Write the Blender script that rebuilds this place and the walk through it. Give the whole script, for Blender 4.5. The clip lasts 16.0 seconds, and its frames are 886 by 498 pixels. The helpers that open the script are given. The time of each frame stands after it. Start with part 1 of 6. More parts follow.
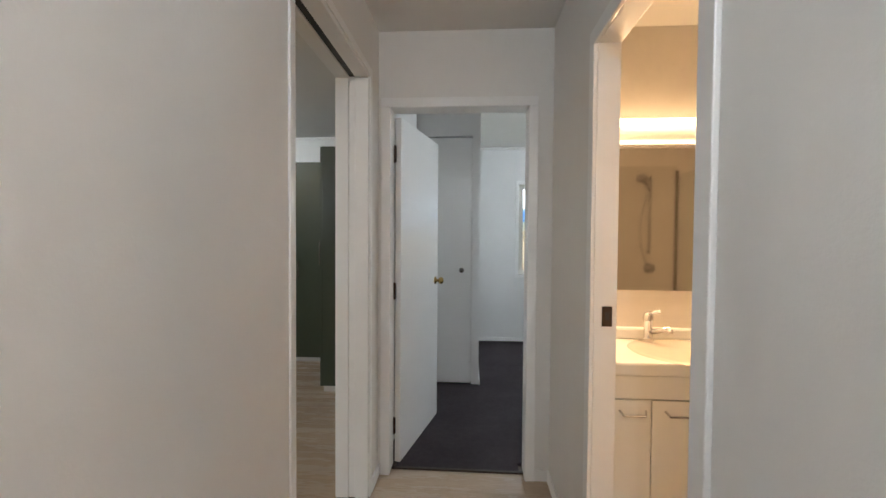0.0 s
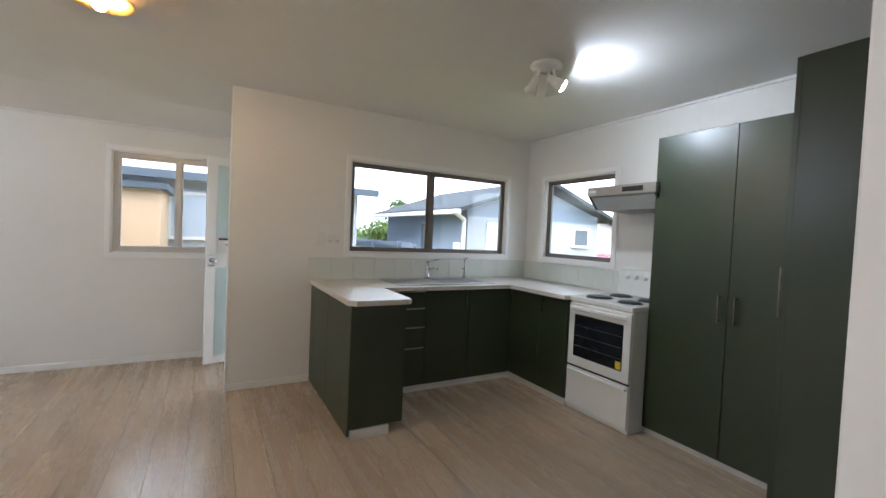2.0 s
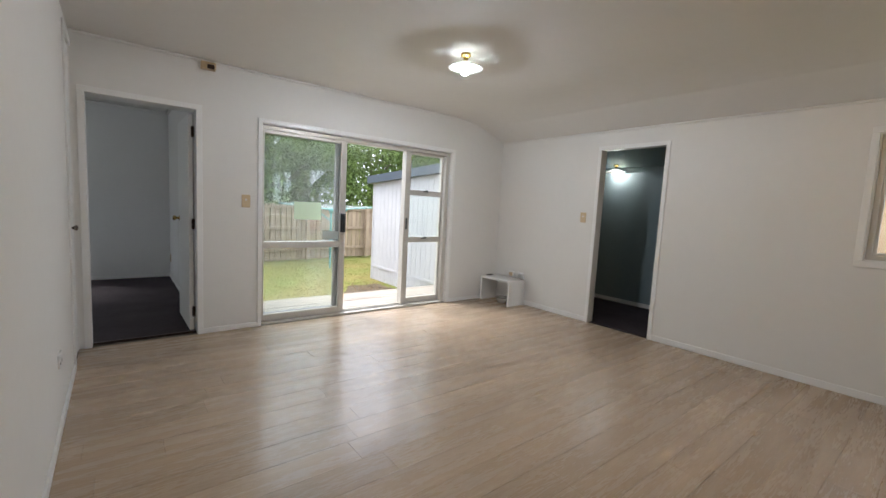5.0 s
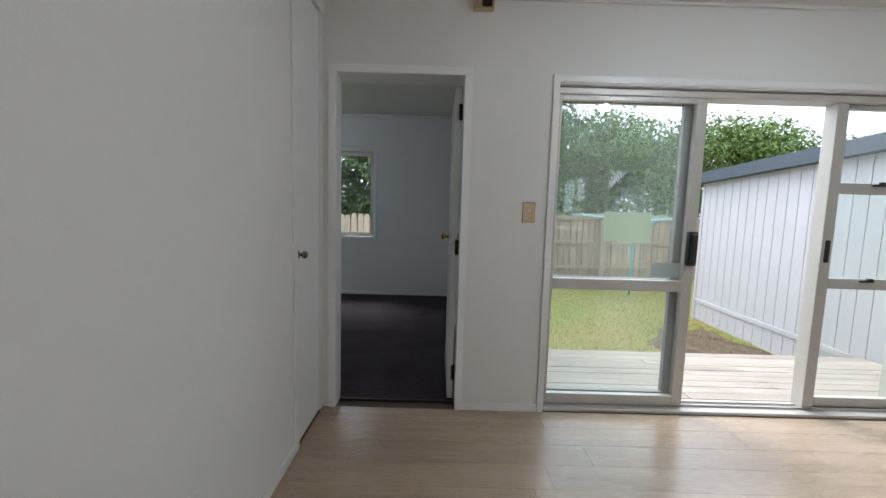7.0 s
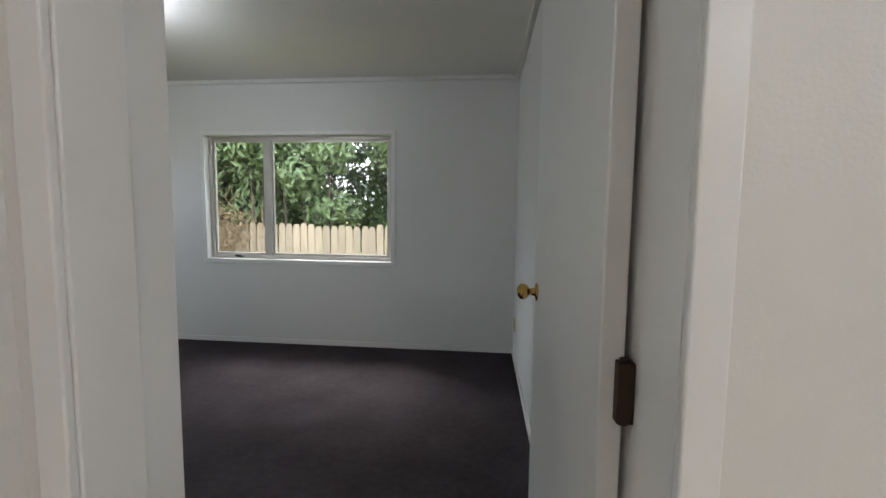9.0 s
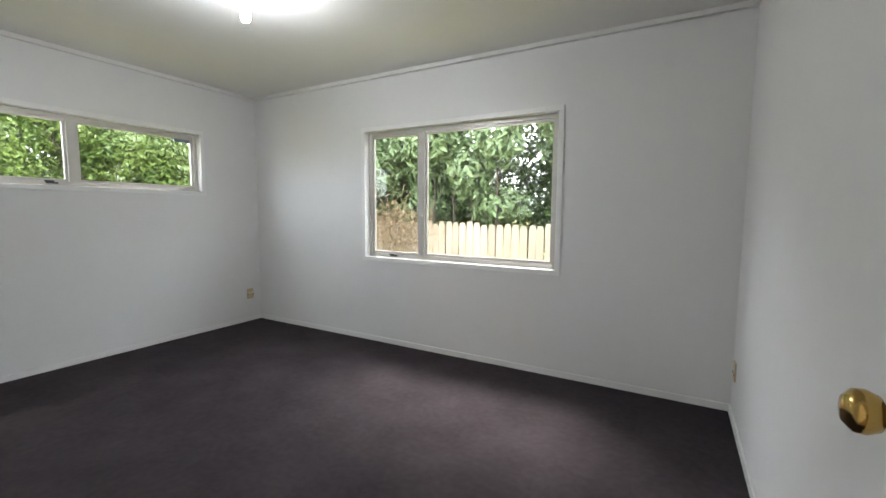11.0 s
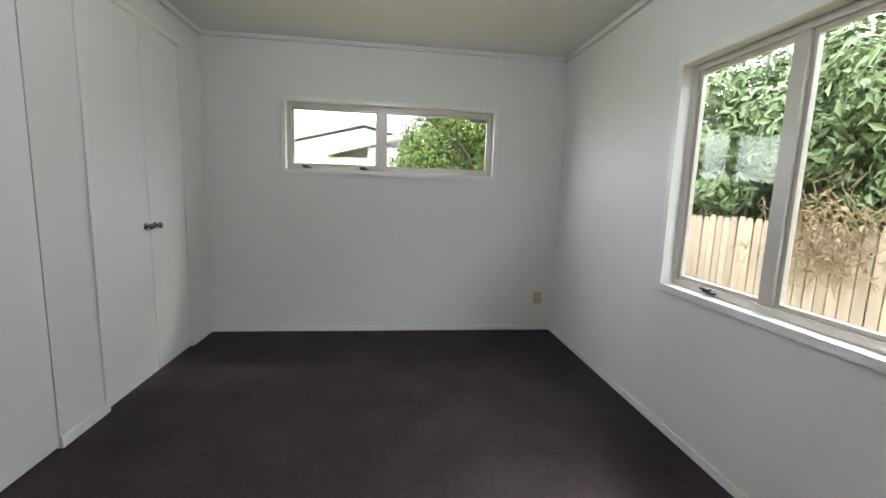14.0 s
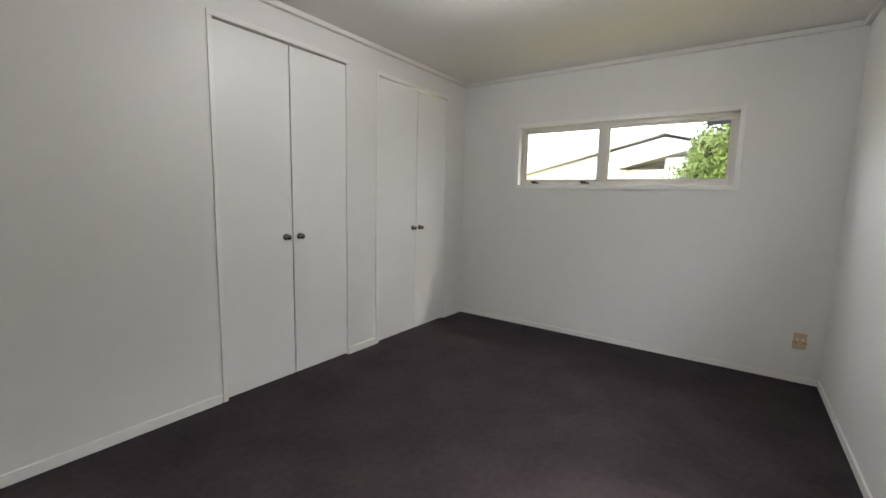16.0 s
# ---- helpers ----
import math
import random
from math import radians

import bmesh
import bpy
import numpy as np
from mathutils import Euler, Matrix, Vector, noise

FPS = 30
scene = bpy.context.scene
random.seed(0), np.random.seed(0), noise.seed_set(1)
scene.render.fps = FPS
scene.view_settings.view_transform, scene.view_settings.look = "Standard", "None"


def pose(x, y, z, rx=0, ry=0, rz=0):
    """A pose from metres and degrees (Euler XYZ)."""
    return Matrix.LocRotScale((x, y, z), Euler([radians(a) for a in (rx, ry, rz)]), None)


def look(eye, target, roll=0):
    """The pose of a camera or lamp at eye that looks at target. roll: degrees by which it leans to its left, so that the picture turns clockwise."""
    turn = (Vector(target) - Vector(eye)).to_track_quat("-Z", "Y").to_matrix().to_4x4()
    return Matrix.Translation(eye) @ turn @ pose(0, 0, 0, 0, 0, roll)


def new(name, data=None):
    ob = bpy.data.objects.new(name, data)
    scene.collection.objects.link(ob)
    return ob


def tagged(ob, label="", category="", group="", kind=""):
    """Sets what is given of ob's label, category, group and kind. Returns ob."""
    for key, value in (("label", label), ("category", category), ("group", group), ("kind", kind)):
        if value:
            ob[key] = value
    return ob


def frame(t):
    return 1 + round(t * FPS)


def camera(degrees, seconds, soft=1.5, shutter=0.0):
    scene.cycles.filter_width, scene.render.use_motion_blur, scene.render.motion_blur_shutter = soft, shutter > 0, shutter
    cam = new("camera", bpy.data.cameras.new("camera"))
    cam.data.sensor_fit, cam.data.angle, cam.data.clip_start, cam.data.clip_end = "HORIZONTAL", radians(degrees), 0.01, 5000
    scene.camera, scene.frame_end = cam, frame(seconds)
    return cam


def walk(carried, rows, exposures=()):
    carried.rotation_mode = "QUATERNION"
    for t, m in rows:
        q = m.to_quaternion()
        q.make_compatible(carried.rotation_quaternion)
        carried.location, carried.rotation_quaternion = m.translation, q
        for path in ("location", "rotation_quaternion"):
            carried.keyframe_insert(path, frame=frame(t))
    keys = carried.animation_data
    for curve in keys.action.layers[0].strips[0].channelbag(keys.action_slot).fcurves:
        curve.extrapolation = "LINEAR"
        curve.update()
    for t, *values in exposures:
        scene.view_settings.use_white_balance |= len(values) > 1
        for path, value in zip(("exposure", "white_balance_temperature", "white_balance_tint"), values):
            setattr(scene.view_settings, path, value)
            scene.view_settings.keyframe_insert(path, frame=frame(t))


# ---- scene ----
cam = camera(93.9, 16.0)
PATH = [
    (0, (0.13, 0.136, 1.305), (0.002, 2.132, 1.252), 0.4),
    (0.5, (0.083, 0.644, 1.304), (-0.246, 2.617, 1.256), 0.6),
    (1, (-0.078, 1.117, 1.314), (-0.722, 3.009, 1.254), 2.0),
    (1.5, (-0.218, 1.443, 1.314), (-1.467, 3.004, 1.262), 2.9),
    (2, (-0.387, 1.632, 1.334), (-2.128, 2.615, 1.27), 2.6),
    (2.5, (-0.427, 1.663, 1.354), (-2.388, 2.047, 1.267), 1.9),
    (3, (-0.435, 1.621, 1.385), (-2.43, 1.538, 1.267), 1.2),
    (3.5, (-0.442, 1.576, 1.37), (-2.384, 1.118, 1.236), 1.2),
    (4, (-0.474, 1.562, 1.348), (-2.278, 0.711, 1.191), 1.8),
    (4.5, (-0.553, 1.464, 1.31), (-2.131, 0.249, 1.128), 2.6),
    (5, (-0.788, 1.318, 1.278), (-2.024, -0.242, 1.077), 3.0),
    (5.2, (-0.859, 1.225, 1.279), (-1.939, -0.445, 1.067), 3.0),
    (7.3, (-1.252, -0.822, 1.261), (-1.197, -2.811, 1.06), 1.5),
    (7.5, (-1.222, -1.037, 1.268), (-1.144, -3.026, 1.073), 1.4),
    (8, (-1.17, -1.536, 1.273), (-1.038, -3.521, 1.075), 0.9),
    (8.2, (-1.142, -1.74, 1.268), (-1.016, -3.727, 1.077), 1.0),
    (10.3, (-1.121, -3.13, 1.249), (-0.52, -5.032, 1.111), 0.1),
    (10.5, (-1.109, -3.139, 1.245), (-0.41, -5.008, 1.097), 0.1),
    (11, (-1.068, -3.146, 1.24), (-0.091, -4.882, 1.059), 0.4),
    (11.5, (-0.998, -3.144, 1.243), (0.263, -4.679, 1.019), 0.7),
    (12, (-0.896, -3.199, 1.256), (0.635, -4.456, 0.98), 0.6),
    (12.5, (-0.751, -3.496, 1.226), (0.993, -4.43, 0.934), 0.9),
    (13, (-0.664, -3.878, 1.24), (1.186, -4.585, 0.955), 1.2),
    (13.5, (-0.649, -4.326, 1.269), (1.27, -4.812, 0.982), 1.6),
    (14, (-0.605, -4.707, 1.274), (1.36, -4.952, 0.998), 2.0),
    (14.5, (-0.629, -5.093, 1.292), (1.35, -4.963, 1.034), 1.9),
    (15, (-0.671, -5.434, 1.288), (1.238, -4.891, 1.044), 1.4),
    (15.5, (-0.737, -5.514, 1.284), (1.054, -4.661, 1.035), 1.3),
    (16, (-0.782, -5.632, 1.282), (0.837, -4.486, 1.032), 1.3),
]
walk(cam, [(t, look(eye, target, roll)) for t, eye, target, roll in PATH], [(0, 1.64, 6000, 7), (0.5, 1.74, 5050, 9), (1, 1.88, 5350, 10), (1.5, 1.92, 6400, 12), (2, 2.0, 5700, 10), (2.5, 1.97, 5850, 10), (3, 1.78, 5850, 10), (4, 1.5, 6000, 11), (5.2, 1.58, 6050, 11), (7.5, 1.24, 5750, 8), (8, 1.32, 6000, 9), (10.5, 2.7, 6300, 11), (12.5, 2.62, 6500, 12), (13.5, 2.56, 6500, 12), (15, 2.32, 6300, 13), (16, 2.55, 6750, 14)])

# ---- world, sun, exposure ----
world = bpy.data.worlds.new("overcast_sky")
scene.world = world
world.use_nodes = True
_wn, _wl = world.node_tree.nodes, world.node_tree.links
_sky = _wn.new("ShaderNodeTexSky")
_sky.sky_type = 'NISHITA'
_sky.sun_disc = False
_sky.sun_elevation, _sky.sun_rotation = radians(52), radians(150)
_sky.air_density, _sky.dust_density, _sky.ozone_density = 1.0, 6.0, 1.0
_pale = _wn.new("ShaderNodeMix")
_pale.data_type = 'RGBA'
_pale.inputs["Factor"].default_value = 0.72
_pale.inputs["B"].default_value = (13.0, 13.4, 14.0, 1)
_wl.new(_sky.outputs[0], _pale.inputs["A"])
_wl.new(_pale.outputs["Result"], _wn["Background"].inputs["Color"])
_wn["Background"].inputs["Strength"].default_value = 0.14
sun = new("sun", bpy.data.lights.new("sun", 'SUN'))
sun.data.energy, sun.data.angle, sun.data.color = 1.0, radians(20), (1.0, 0.96, 0.9)
sun.matrix_world = look((0, 0, 20), (-20 * math.cos(radians(52)) * math.sin(radians(150)), -20 * math.cos(radians(52)) * math.cos(radians(150)), 20 - 20 * math.sin(radians(52))))


# ---- materials ----
def mat(name, colour, rough=0.5, metal=0.0, second=None, scale=6.0, amount=0.5, bump=0.0, bump_scale=80.0, stretch=(1, 1, 1), spread=0.0, spec=0.5, world_space=True, rvar=0.06):
    """A node material: base colour varied at two scales, roughness variation and fine relief."""
    m = bpy.data.materials.new(name)
    m.use_nodes = True
    n, l = m.node_tree.nodes, m.node_tree.links
    b = n["Principled BSDF"]
    b.inputs["Roughness"].default_value, b.inputs["Metallic"].default_value = rough, metal
    b.inputs["Specular IOR Level"].default_value = spec
    second = second or tuple(c * 0.88 for c in colour)
    src = n.new("ShaderNodeNewGeometry").outputs["Position"] if world_space else n.new("ShaderNodeTexCoord").outputs["Object"]
    mp = n.new("ShaderNodeMapping")
    mp.inputs["Scale"].default_value = stretch
    l.new(src, mp.inputs["Vector"])
    big, fine = n.new("ShaderNodeTexNoise"), n.new("ShaderNodeTexNoise")
    big.inputs["Scale"].default_value, fine.inputs["Scale"].default_value = scale, scale * 9
    big.inputs["Detail"].default_value, fine.inputs["Detail"].default_value = 4, 3
    for t in (big, fine):
        l.new(mp.outputs[0], t.inputs["Vector"])
    add = n.new("ShaderNodeMath")
    add.operation = 'MULTIPLY_ADD'
    add.inputs[1].default_value, add.inputs[2].default_value = 0.4, 0
    l.new(fine.outputs["Fac"], add.inputs[0])
    tot = n.new("ShaderNodeMath")
    tot.operation = 'MULTIPLY_ADD'
    tot.inputs[1].default_value = 0.6
    l.new(big.outputs["Fac"], tot.inputs[0])
    l.new(add.outputs[0], tot.inputs[2])
    ramp = n.new("ShaderNodeMapRange")
    ramp.inputs["From Min"].default_value, ramp.inputs["From Max"].default_value = 0.5 - 0.25 / max(amount, 0.01) * 0.5, 0.5 + 0.25 / max(amount, 0.01) * 0.5
    l.new(tot.outputs[0], ramp.inputs["Value"])
    mix = n.new("ShaderNodeMix")
    mix.data_type = 'RGBA'
    mix.inputs["A"].default_value, mix.inputs["B"].default_value = (*colour, 1), (*second, 1)
    l.new(ramp.outputs[0], mix.inputs["Factor"])
    out = mix.outputs["Result"]
    if spread:
        info, hsv, rng = n.new("ShaderNodeObjectInfo"), n.new("ShaderNodeHueSaturation"), n.new("ShaderNodeMapRange")
        rng.inputs["To Min"].default_value, rng.inputs["To Max"].default_value = 1 - spread, 1 + spread
        l.new(info.outputs["Random"], rng.inputs["Value"])
        l.new(rng.outputs[0], hsv.inputs["Value"])
        l.new(out, hsv.inputs["Color"])
        out = hsv.outputs[0]
    l.new(out, b.inputs["Base Color"])
    rr = n.new("ShaderNodeMapRange")
    rr.inputs["To Min"].default_value, rr.inputs["To Max"].default_value = max(rough - rvar, 0.02), min(rough + rvar, 1)
    l.new(tot.outputs[0], rr.inputs["Value"])
    l.new(rr.outputs[0], b.inputs["Roughness"])
    if bump:
        bt, bn = n.new("ShaderNodeTexNoise"), n.new("ShaderNodeBump")
        bt.inputs["Scale"].default_value, bt.inputs["Detail"].default_value = bump_scale, 3
        l.new(mp.outputs[0], bt.inputs["Vector"])
        bn.inputs["Strength"].default_value, bn.inputs["Distance"].default_value = bump, 0.004
        l.new(bt.outputs["Fac"], bn.inputs["Height"])
        l.new(bn.outputs[0], b.inputs["Normal"])
    return m


def glow(name, colour, strength):
    m = bpy.data.materials.new(name)
    m.use_nodes = True
    b = m.node_tree.nodes["Principled BSDF"]
    b.inputs["Base Color"].default_value = (0.9, 0.9, 0.9, 1)
    b.inputs["Emission Color"].default_value, b.inputs["Emission Strength"].default_value = (*colour, 1), strength
    return m


def glass_mat(name, tint=(1, 1, 1), rough=0.0, mixin=0.93):
    """Thin window glass: clear, with a Fresnel gloss."""
    m = bpy.data.materials.new(name)
    m.use_nodes = True
    n, l = m.node_tree.nodes, m.node_tree.links
    n.remove(n["Principled BSDF"])
    tr, gl, mx, lw, pw, sc = n.new("ShaderNodeBsdfTransparent"), n.new("ShaderNodeBsdfGlossy"), n.new("ShaderNodeMixShader"), n.new("ShaderNodeLayerWeight"), n.new("ShaderNodeMath"), n.new("ShaderNodeMath")
    tr.inputs["Color"].default_value = (*tint, 1)
    gl.inputs["Roughness"].default_value = rough
    lw.inputs["Blend"].default_value = 0.5
    pw.operation, sc.operation = 'POWER', 'MULTIPLY_ADD'
    pw.inputs[1].default_value = 5.0
    sc.inputs[1].default_value, sc.inputs[2].default_value = 0.8, 0.035
    l.new(lw.outputs["Facing"], pw.inputs[0])
    l.new(pw.outputs[0], sc.inputs[0])
    l.new(sc.outputs[0], mx.inputs[0])
    l.new(tr.outputs[0], mx.inputs[1])
    l.new(gl.outputs[0], mx.inputs[2])
    l.new(mx.outputs[0], n["Material Output"].inputs["Surface"])
    return m


WALL = mat("wall_paint", (0.76, 0.745, 0.715), 0.55, rvar=0.02, second=(0.73, 0.715, 0.687), scale=1.5, bump=0.12, bump_scale=160, spec=0.35)
BEDWALL = mat("bedroom_wall_paint", (0.77, 0.763, 0.75), 0.5, second=(0.742, 0.736, 0.725), rvar=0.02, scale=1.5, bump=0.12, bump_scale=160, spec=0.4)
CEIL = mat("ceiling_paint", (0.77, 0.755, 0.73), 0.75, second=(0.735, 0.72, 0.695), scale=1.2, bump=0.1, bump_scale=120, spec=0.2)
TRIM = mat("gloss_trim_paint", (0.82, 0.815, 0.80), 0.3, rvar=0.01, second=(0.80, 0.795, 0.78), scale=5, bump=0.03, bump_scale=200)
DOORP = mat("door_paint", (0.80, 0.80, 0.79), 0.3, rvar=0.008, second=(0.79, 0.79, 0.78), scale=1.5, bump=0.03, bump_scale=220)
TEAL = mat("teal_room_paint", (0.25, 0.315, 0.325), 0.6, second=(0.23, 0.29, 0.30), scale=2, bump=0.1)
LAMIN = mat("oak_laminate", (0.50, 0.388, 0.282), 0.27, rvar=0.13, second=(0.355, 0.268, 0.185), scale=2.2, amount=0.75, bump=0.05, bump_scale=18, stretch=(0.55, 6, 1), spread=0.07)
SUBF = mat("floor_joint", (0.13, 0.10, 0.075), 0.8)
CARPET = mat("aubergine_carpet", (0.056, 0.045, 0.050), 0.95, second=(0.033, 0.026, 0.029), scale=3.0, amount=0.8, bump=0.9, bump_scale=420, spec=0.15)
GREEN = mat("olive_green_lacquer", (0.034, 0.047, 0.025), 0.34, second=(0.029, 0.041, 0.021), scale=3, bump=0.06, bump_scale=60)
KICK = mat("white_kickboard", (0.72, 0.71, 0.68), 0.4, scale=8)
BENCH = mat("speckled_worktop", (0.70, 0.66, 0.60), 0.35, second=(0.52, 0.48, 0.43), scale=60, amount=0.6)
ENAMEL = mat("white_enamel", (0.80, 0.80, 0.77), 0.2, second=(0.77, 0.77, 0.74), scale=4)
OVEN = mat("dark_oven_glass", (0.012, 0.014, 0.018), 0.06, second=(0.016, 0.018, 0.022), scale=6)
BLACK = mat("black_plastic", (0.015, 0.015, 0.016), 0.4, scale=20)
COIL = mat("hotplate_iron", (0.02, 0.02, 0.022), 0.5, scale=40, bump=0.2)
STEEL = mat("brushed_steel", (0.55, 0.55, 0.54), 0.3, 1.0, scale=30, stretch=(1, 8, 1))
CHROME = mat("chrome", (0.75, 0.75, 0.76), 0.1, 1.0, scale=10)
NICKEL = mat("aged_nickel", (0.30, 0.27, 0.24), 0.25, 1.0, scale=40)
BRASS = mat("polished_brass", (0.62, 0.42, 0.14), 0.16, 1.0, second=(0.5, 0.33, 0.1), scale=40)
BRONZE = mat("bronze_hinge", (0.05, 0.032, 0.022), 0.4, 0.7, scale=60)
ALU = mat("beige_window_aluminium", (0.60, 0.575, 0.53), 0.4, 0.2, scale=12)
# Darker copy of ALU: shade on the fixed panel is put into its colour.
ALUSHADE = mat("shaded_aluminium", (0.27, 0.265, 0.26), 0.45, 0.3, scale=12)
ALUDARK = mat("dark_bronze_aluminium", (0.19, 0.165, 0.145), 0.45, 0.3, scale=12)
TILE = mat("pale_wall_tile", (0.66, 0.69, 0.64), 0.18, second=(0.62, 0.65, 0.60), scale=5)
CREAM = mat("cream_plate", (0.62, 0.47, 0.29), 0.35, scale=12)
PLATE = mat("white_plate", (0.75, 0.74, 0.72), 0.35, scale=12)
BATHW = mat("bathroom_paint", (0.74, 0.70, 0.64), 0.45, scale=2)
SHTILE = mat("shower_lining", (0.60, 0.57, 0.51), 0.3, second=(0.54, 0.51, 0.46), scale=5)
GLASS = glass_mat("window_glass", (0.97, 0.985, 0.98))
DUSTY = glass_mat("dusty_door_glass", (0.95, 0.97, 0.96))


def add_dust(m, amount):
    """A thin film of dust that scatters daylight."""
    n, l = m.node_tree.nodes, m.node_tree.links
    tr, mx, out = n.new("ShaderNodeBsdfTranslucent"), n.new("ShaderNodeMixShader"), n["Material Output"]
    tr.inputs["Color"].default_value = (0.8, 0.84, 0.84, 1)
    nt, mr = n.new("ShaderNodeTexNoise"), n.new("ShaderNodeMapRange")
    nt.inputs["Scale"].default_value = 2.5
    mr.inputs["To Min"].default_value, mr.inputs["To Max"].default_value = amount * 0.3, amount * 1.7
    l.new(nt.outputs["Fac"], mr.inputs["Value"])
    l.new(mr.outputs[0], mx.inputs[0])
    was = out.inputs["Surface"].links[0].from_socket
    l.new(was, mx.inputs[1])
    l.new(tr.outputs[0], mx.inputs[2])
    l.new(mx.outputs[0], out.inputs["Surface"])


add_dust(DUSTY, 0.02)
MIRROR = mat("mirror_silver", (0.88, 0.88, 0.87), 0.02, 1.0, second=(0.87, 0.87, 0.86), scale=2)
MIRROR.node_tree.nodes["Principled BSDF"].inputs["Roughness"].default_value = 0.02
DECKW = mat("weathered_decking", (0.42, 0.36, 0.30), 0.75, second=(0.27, 0.23, 0.19), scale=6, amount=0.8, bump=0.3, bump_scale=40, stretch=(0.4, 3, 1), spread=0.15)
SHEDW = mat("white_shed_board", (0.47, 0.46, 0.475), 0.6, second=(0.42, 0.41, 0.43), scale=4, bump=0.1)
SHEDR = mat("slate_blue_fascia", (0.06, 0.075, 0.095), 0.5, scale=5)
FENCEW = mat("pine_fence", (0.44, 0.36, 0.27), 0.8, second=(0.33, 0.26, 0.19), scale=5, amount=0.8, bump=0.3, stretch=(3, 3, 0.5), spread=0.16)
OLDFENCE = mat("old_grey_fence", (0.36, 0.275, 0.19), 0.85, second=(0.25, 0.185, 0.13), scale=5, amount=0.8, bump=0.3, stretch=(3, 3, 0.5), spread=0.18)
GRASS = mat("lawn", (0.14, 0.17, 0.035), 0.9, second=(0.25, 0.20, 0.075), scale=0.9, amount=0.9, bump=1.0, bump_scale=60, spec=0.1)
LEAF = mat("hedge_leaf", (0.055, 0.10, 0.014), 0.55, second=(0.115, 0.165, 0.024), scale=2.2, amount=0.9, spec=0.35)
LEAFD = mat("dark_leaf", (0.035, 0.075, 0.016), 0.5, second=(0.075, 0.12, 0.024), scale=2.0, amount=0.9, spec=0.4)
LEAFB = mat("broad_leaf", (0.11, 0.17, 0.062), 0.45, second=(0.17, 0.225, 0.10), scale=3.0, amount=0.9, spec=0.45)
BARK = mat("bark", (0.09, 0.07, 0.05), 0.9, second=(0.06, 0.045, 0.035), scale=14, bump=0.6, stretch=(3, 3, 0.6))
DRY = mat("dry_vine", (0.26, 0.185, 0.105), 0.9, scale=10)
BLUEH = mat("blue_grey_plaster", (0.20, 0.235, 0.30), 0.8, second=(0.18, 0.215, 0.275), scale=2, bump=0.1)
GREYH = mat("pale_grey_plaster", (0.35, 0.36, 0.385), 0.8, second=(0.32, 0.33, 0.355), scale=2, bump=0.1)
ROOF = mat("slate_roof", (0.048, 0.053, 0.06), 0.9, second=(0.038, 0.042, 0.048), scale=6, bump=0.2, spec=0.12)
PALEROOF = mat("pale_iron_roof", (0.48, 0.48, 0.48), 0.6, second=(0.43, 0.43, 0.43), scale=3)
PEACH = mat("peach_plaster", (0.52, 0.36, 0.23), 0.8, second=(0.48, 0.33, 0.21), scale=2, bump=0.1)
WHITEH = mat("white_weatherboard", (0.66, 0.655, 0.64), 0.7, scale=3)
BLUER = mat("blue_roof_edge", (0.04, 0.14, 0.36), 0.5, scale=4)
RED = mat("red_car_paint", (0.28, 0.02, 0.035), 0.25, scale=3)
DARKG = mat("dark_house_glass", (0.10, 0.125, 0.15), 0.1, scale=3)
COOLBULB = glow("cool_bulb", (0.93, 0.97, 1.0), 82)
LIVBULB = glow("living_bulb", (0.93, 0.97, 1.0), 420)
WARMBULB = glow("warm_bulb", (1.0, 0.62, 0.25), 150)
DIMBULB = glow("dim_bulb", (1.0, 0.96, 0.88), 50)
SPOTBULB = glow("spot_bulb", (0.93, 0.97, 1.0), 190)
FARFILL = glow("far_fill_bulb", (0.93, 0.97, 1.0), 230)
HALLFILL = glow("hall_fill_bulb", (0.98, 0.98, 1.0), 160)
WARMBAR = glow("warm_tube", (1.0, 0.62, 0.30), 3.2)


def shade_mat(name, colour):
    """Milk glass that lets the bulb's light through."""
    m = bpy.data.materials.new(name)
    m.use_nodes = True
    n, l = m.node_tree.nodes, m.node_tree.links
    n.remove(n["Principled BSDF"])
    tr, df, gl, mx, m2 = n.new("ShaderNodeBsdfTranslucent"), n.new("ShaderNodeBsdfDiffuse"), n.new("ShaderNodeBsdfGlossy"), n.new("ShaderNodeMixShader"), n.new("ShaderNodeMixShader")
    tr.inputs["Color"].default_value = df.inputs["Color"].default_value = (*colour, 1)
    gl.inputs["Roughness"].default_value = 0.2
    mx.inputs[0].default_value, m2.inputs[0].default_value = 0.35, 0.05
    l.new(tr.outputs[0], mx.inputs[1])
    l.new(df.outputs[0], mx.inputs[2])
    l.new(mx.outputs[0], m2.inputs[1])
    l.new(gl.outputs[0], m2.inputs[2])
    l.new(m2.outputs[0], n["Material Output"].inputs["Surface"])
    return m


FROST = shade_mat("frosted_glass", (0.74, 0.84, 0.84))
STICK = shade_mat("pale_green_sticker", (0.66, 0.72, 0.61))
COOLSHADE = shade_mat("cool_milk_glass", (0.86, 0.87, 0.84))
WARMSHADE = shade_mat("warm_milk_glass", (0.86, 0.66, 0.28))


# ---- mesh helpers ----
def box(bm, x0, y0, z0, x1, y1, z1):
    vs = [bm.verts.new(p) for p in ((x0, y0, z0), (x1, y0, z0), (x1, y1, z0), (x0, y1, z0), (x0, y0, z1), (x1, y0, z1), (x1, y1, z1), (x0, y1, z1))]
    for q in ((3, 2, 1, 0), (4, 5, 6, 7), (0, 1, 5, 4), (1, 2, 6, 5), (2, 3, 7, 6), (3, 0, 4, 7)):
        bm.faces.new([vs[i] for i in q])
    return vs


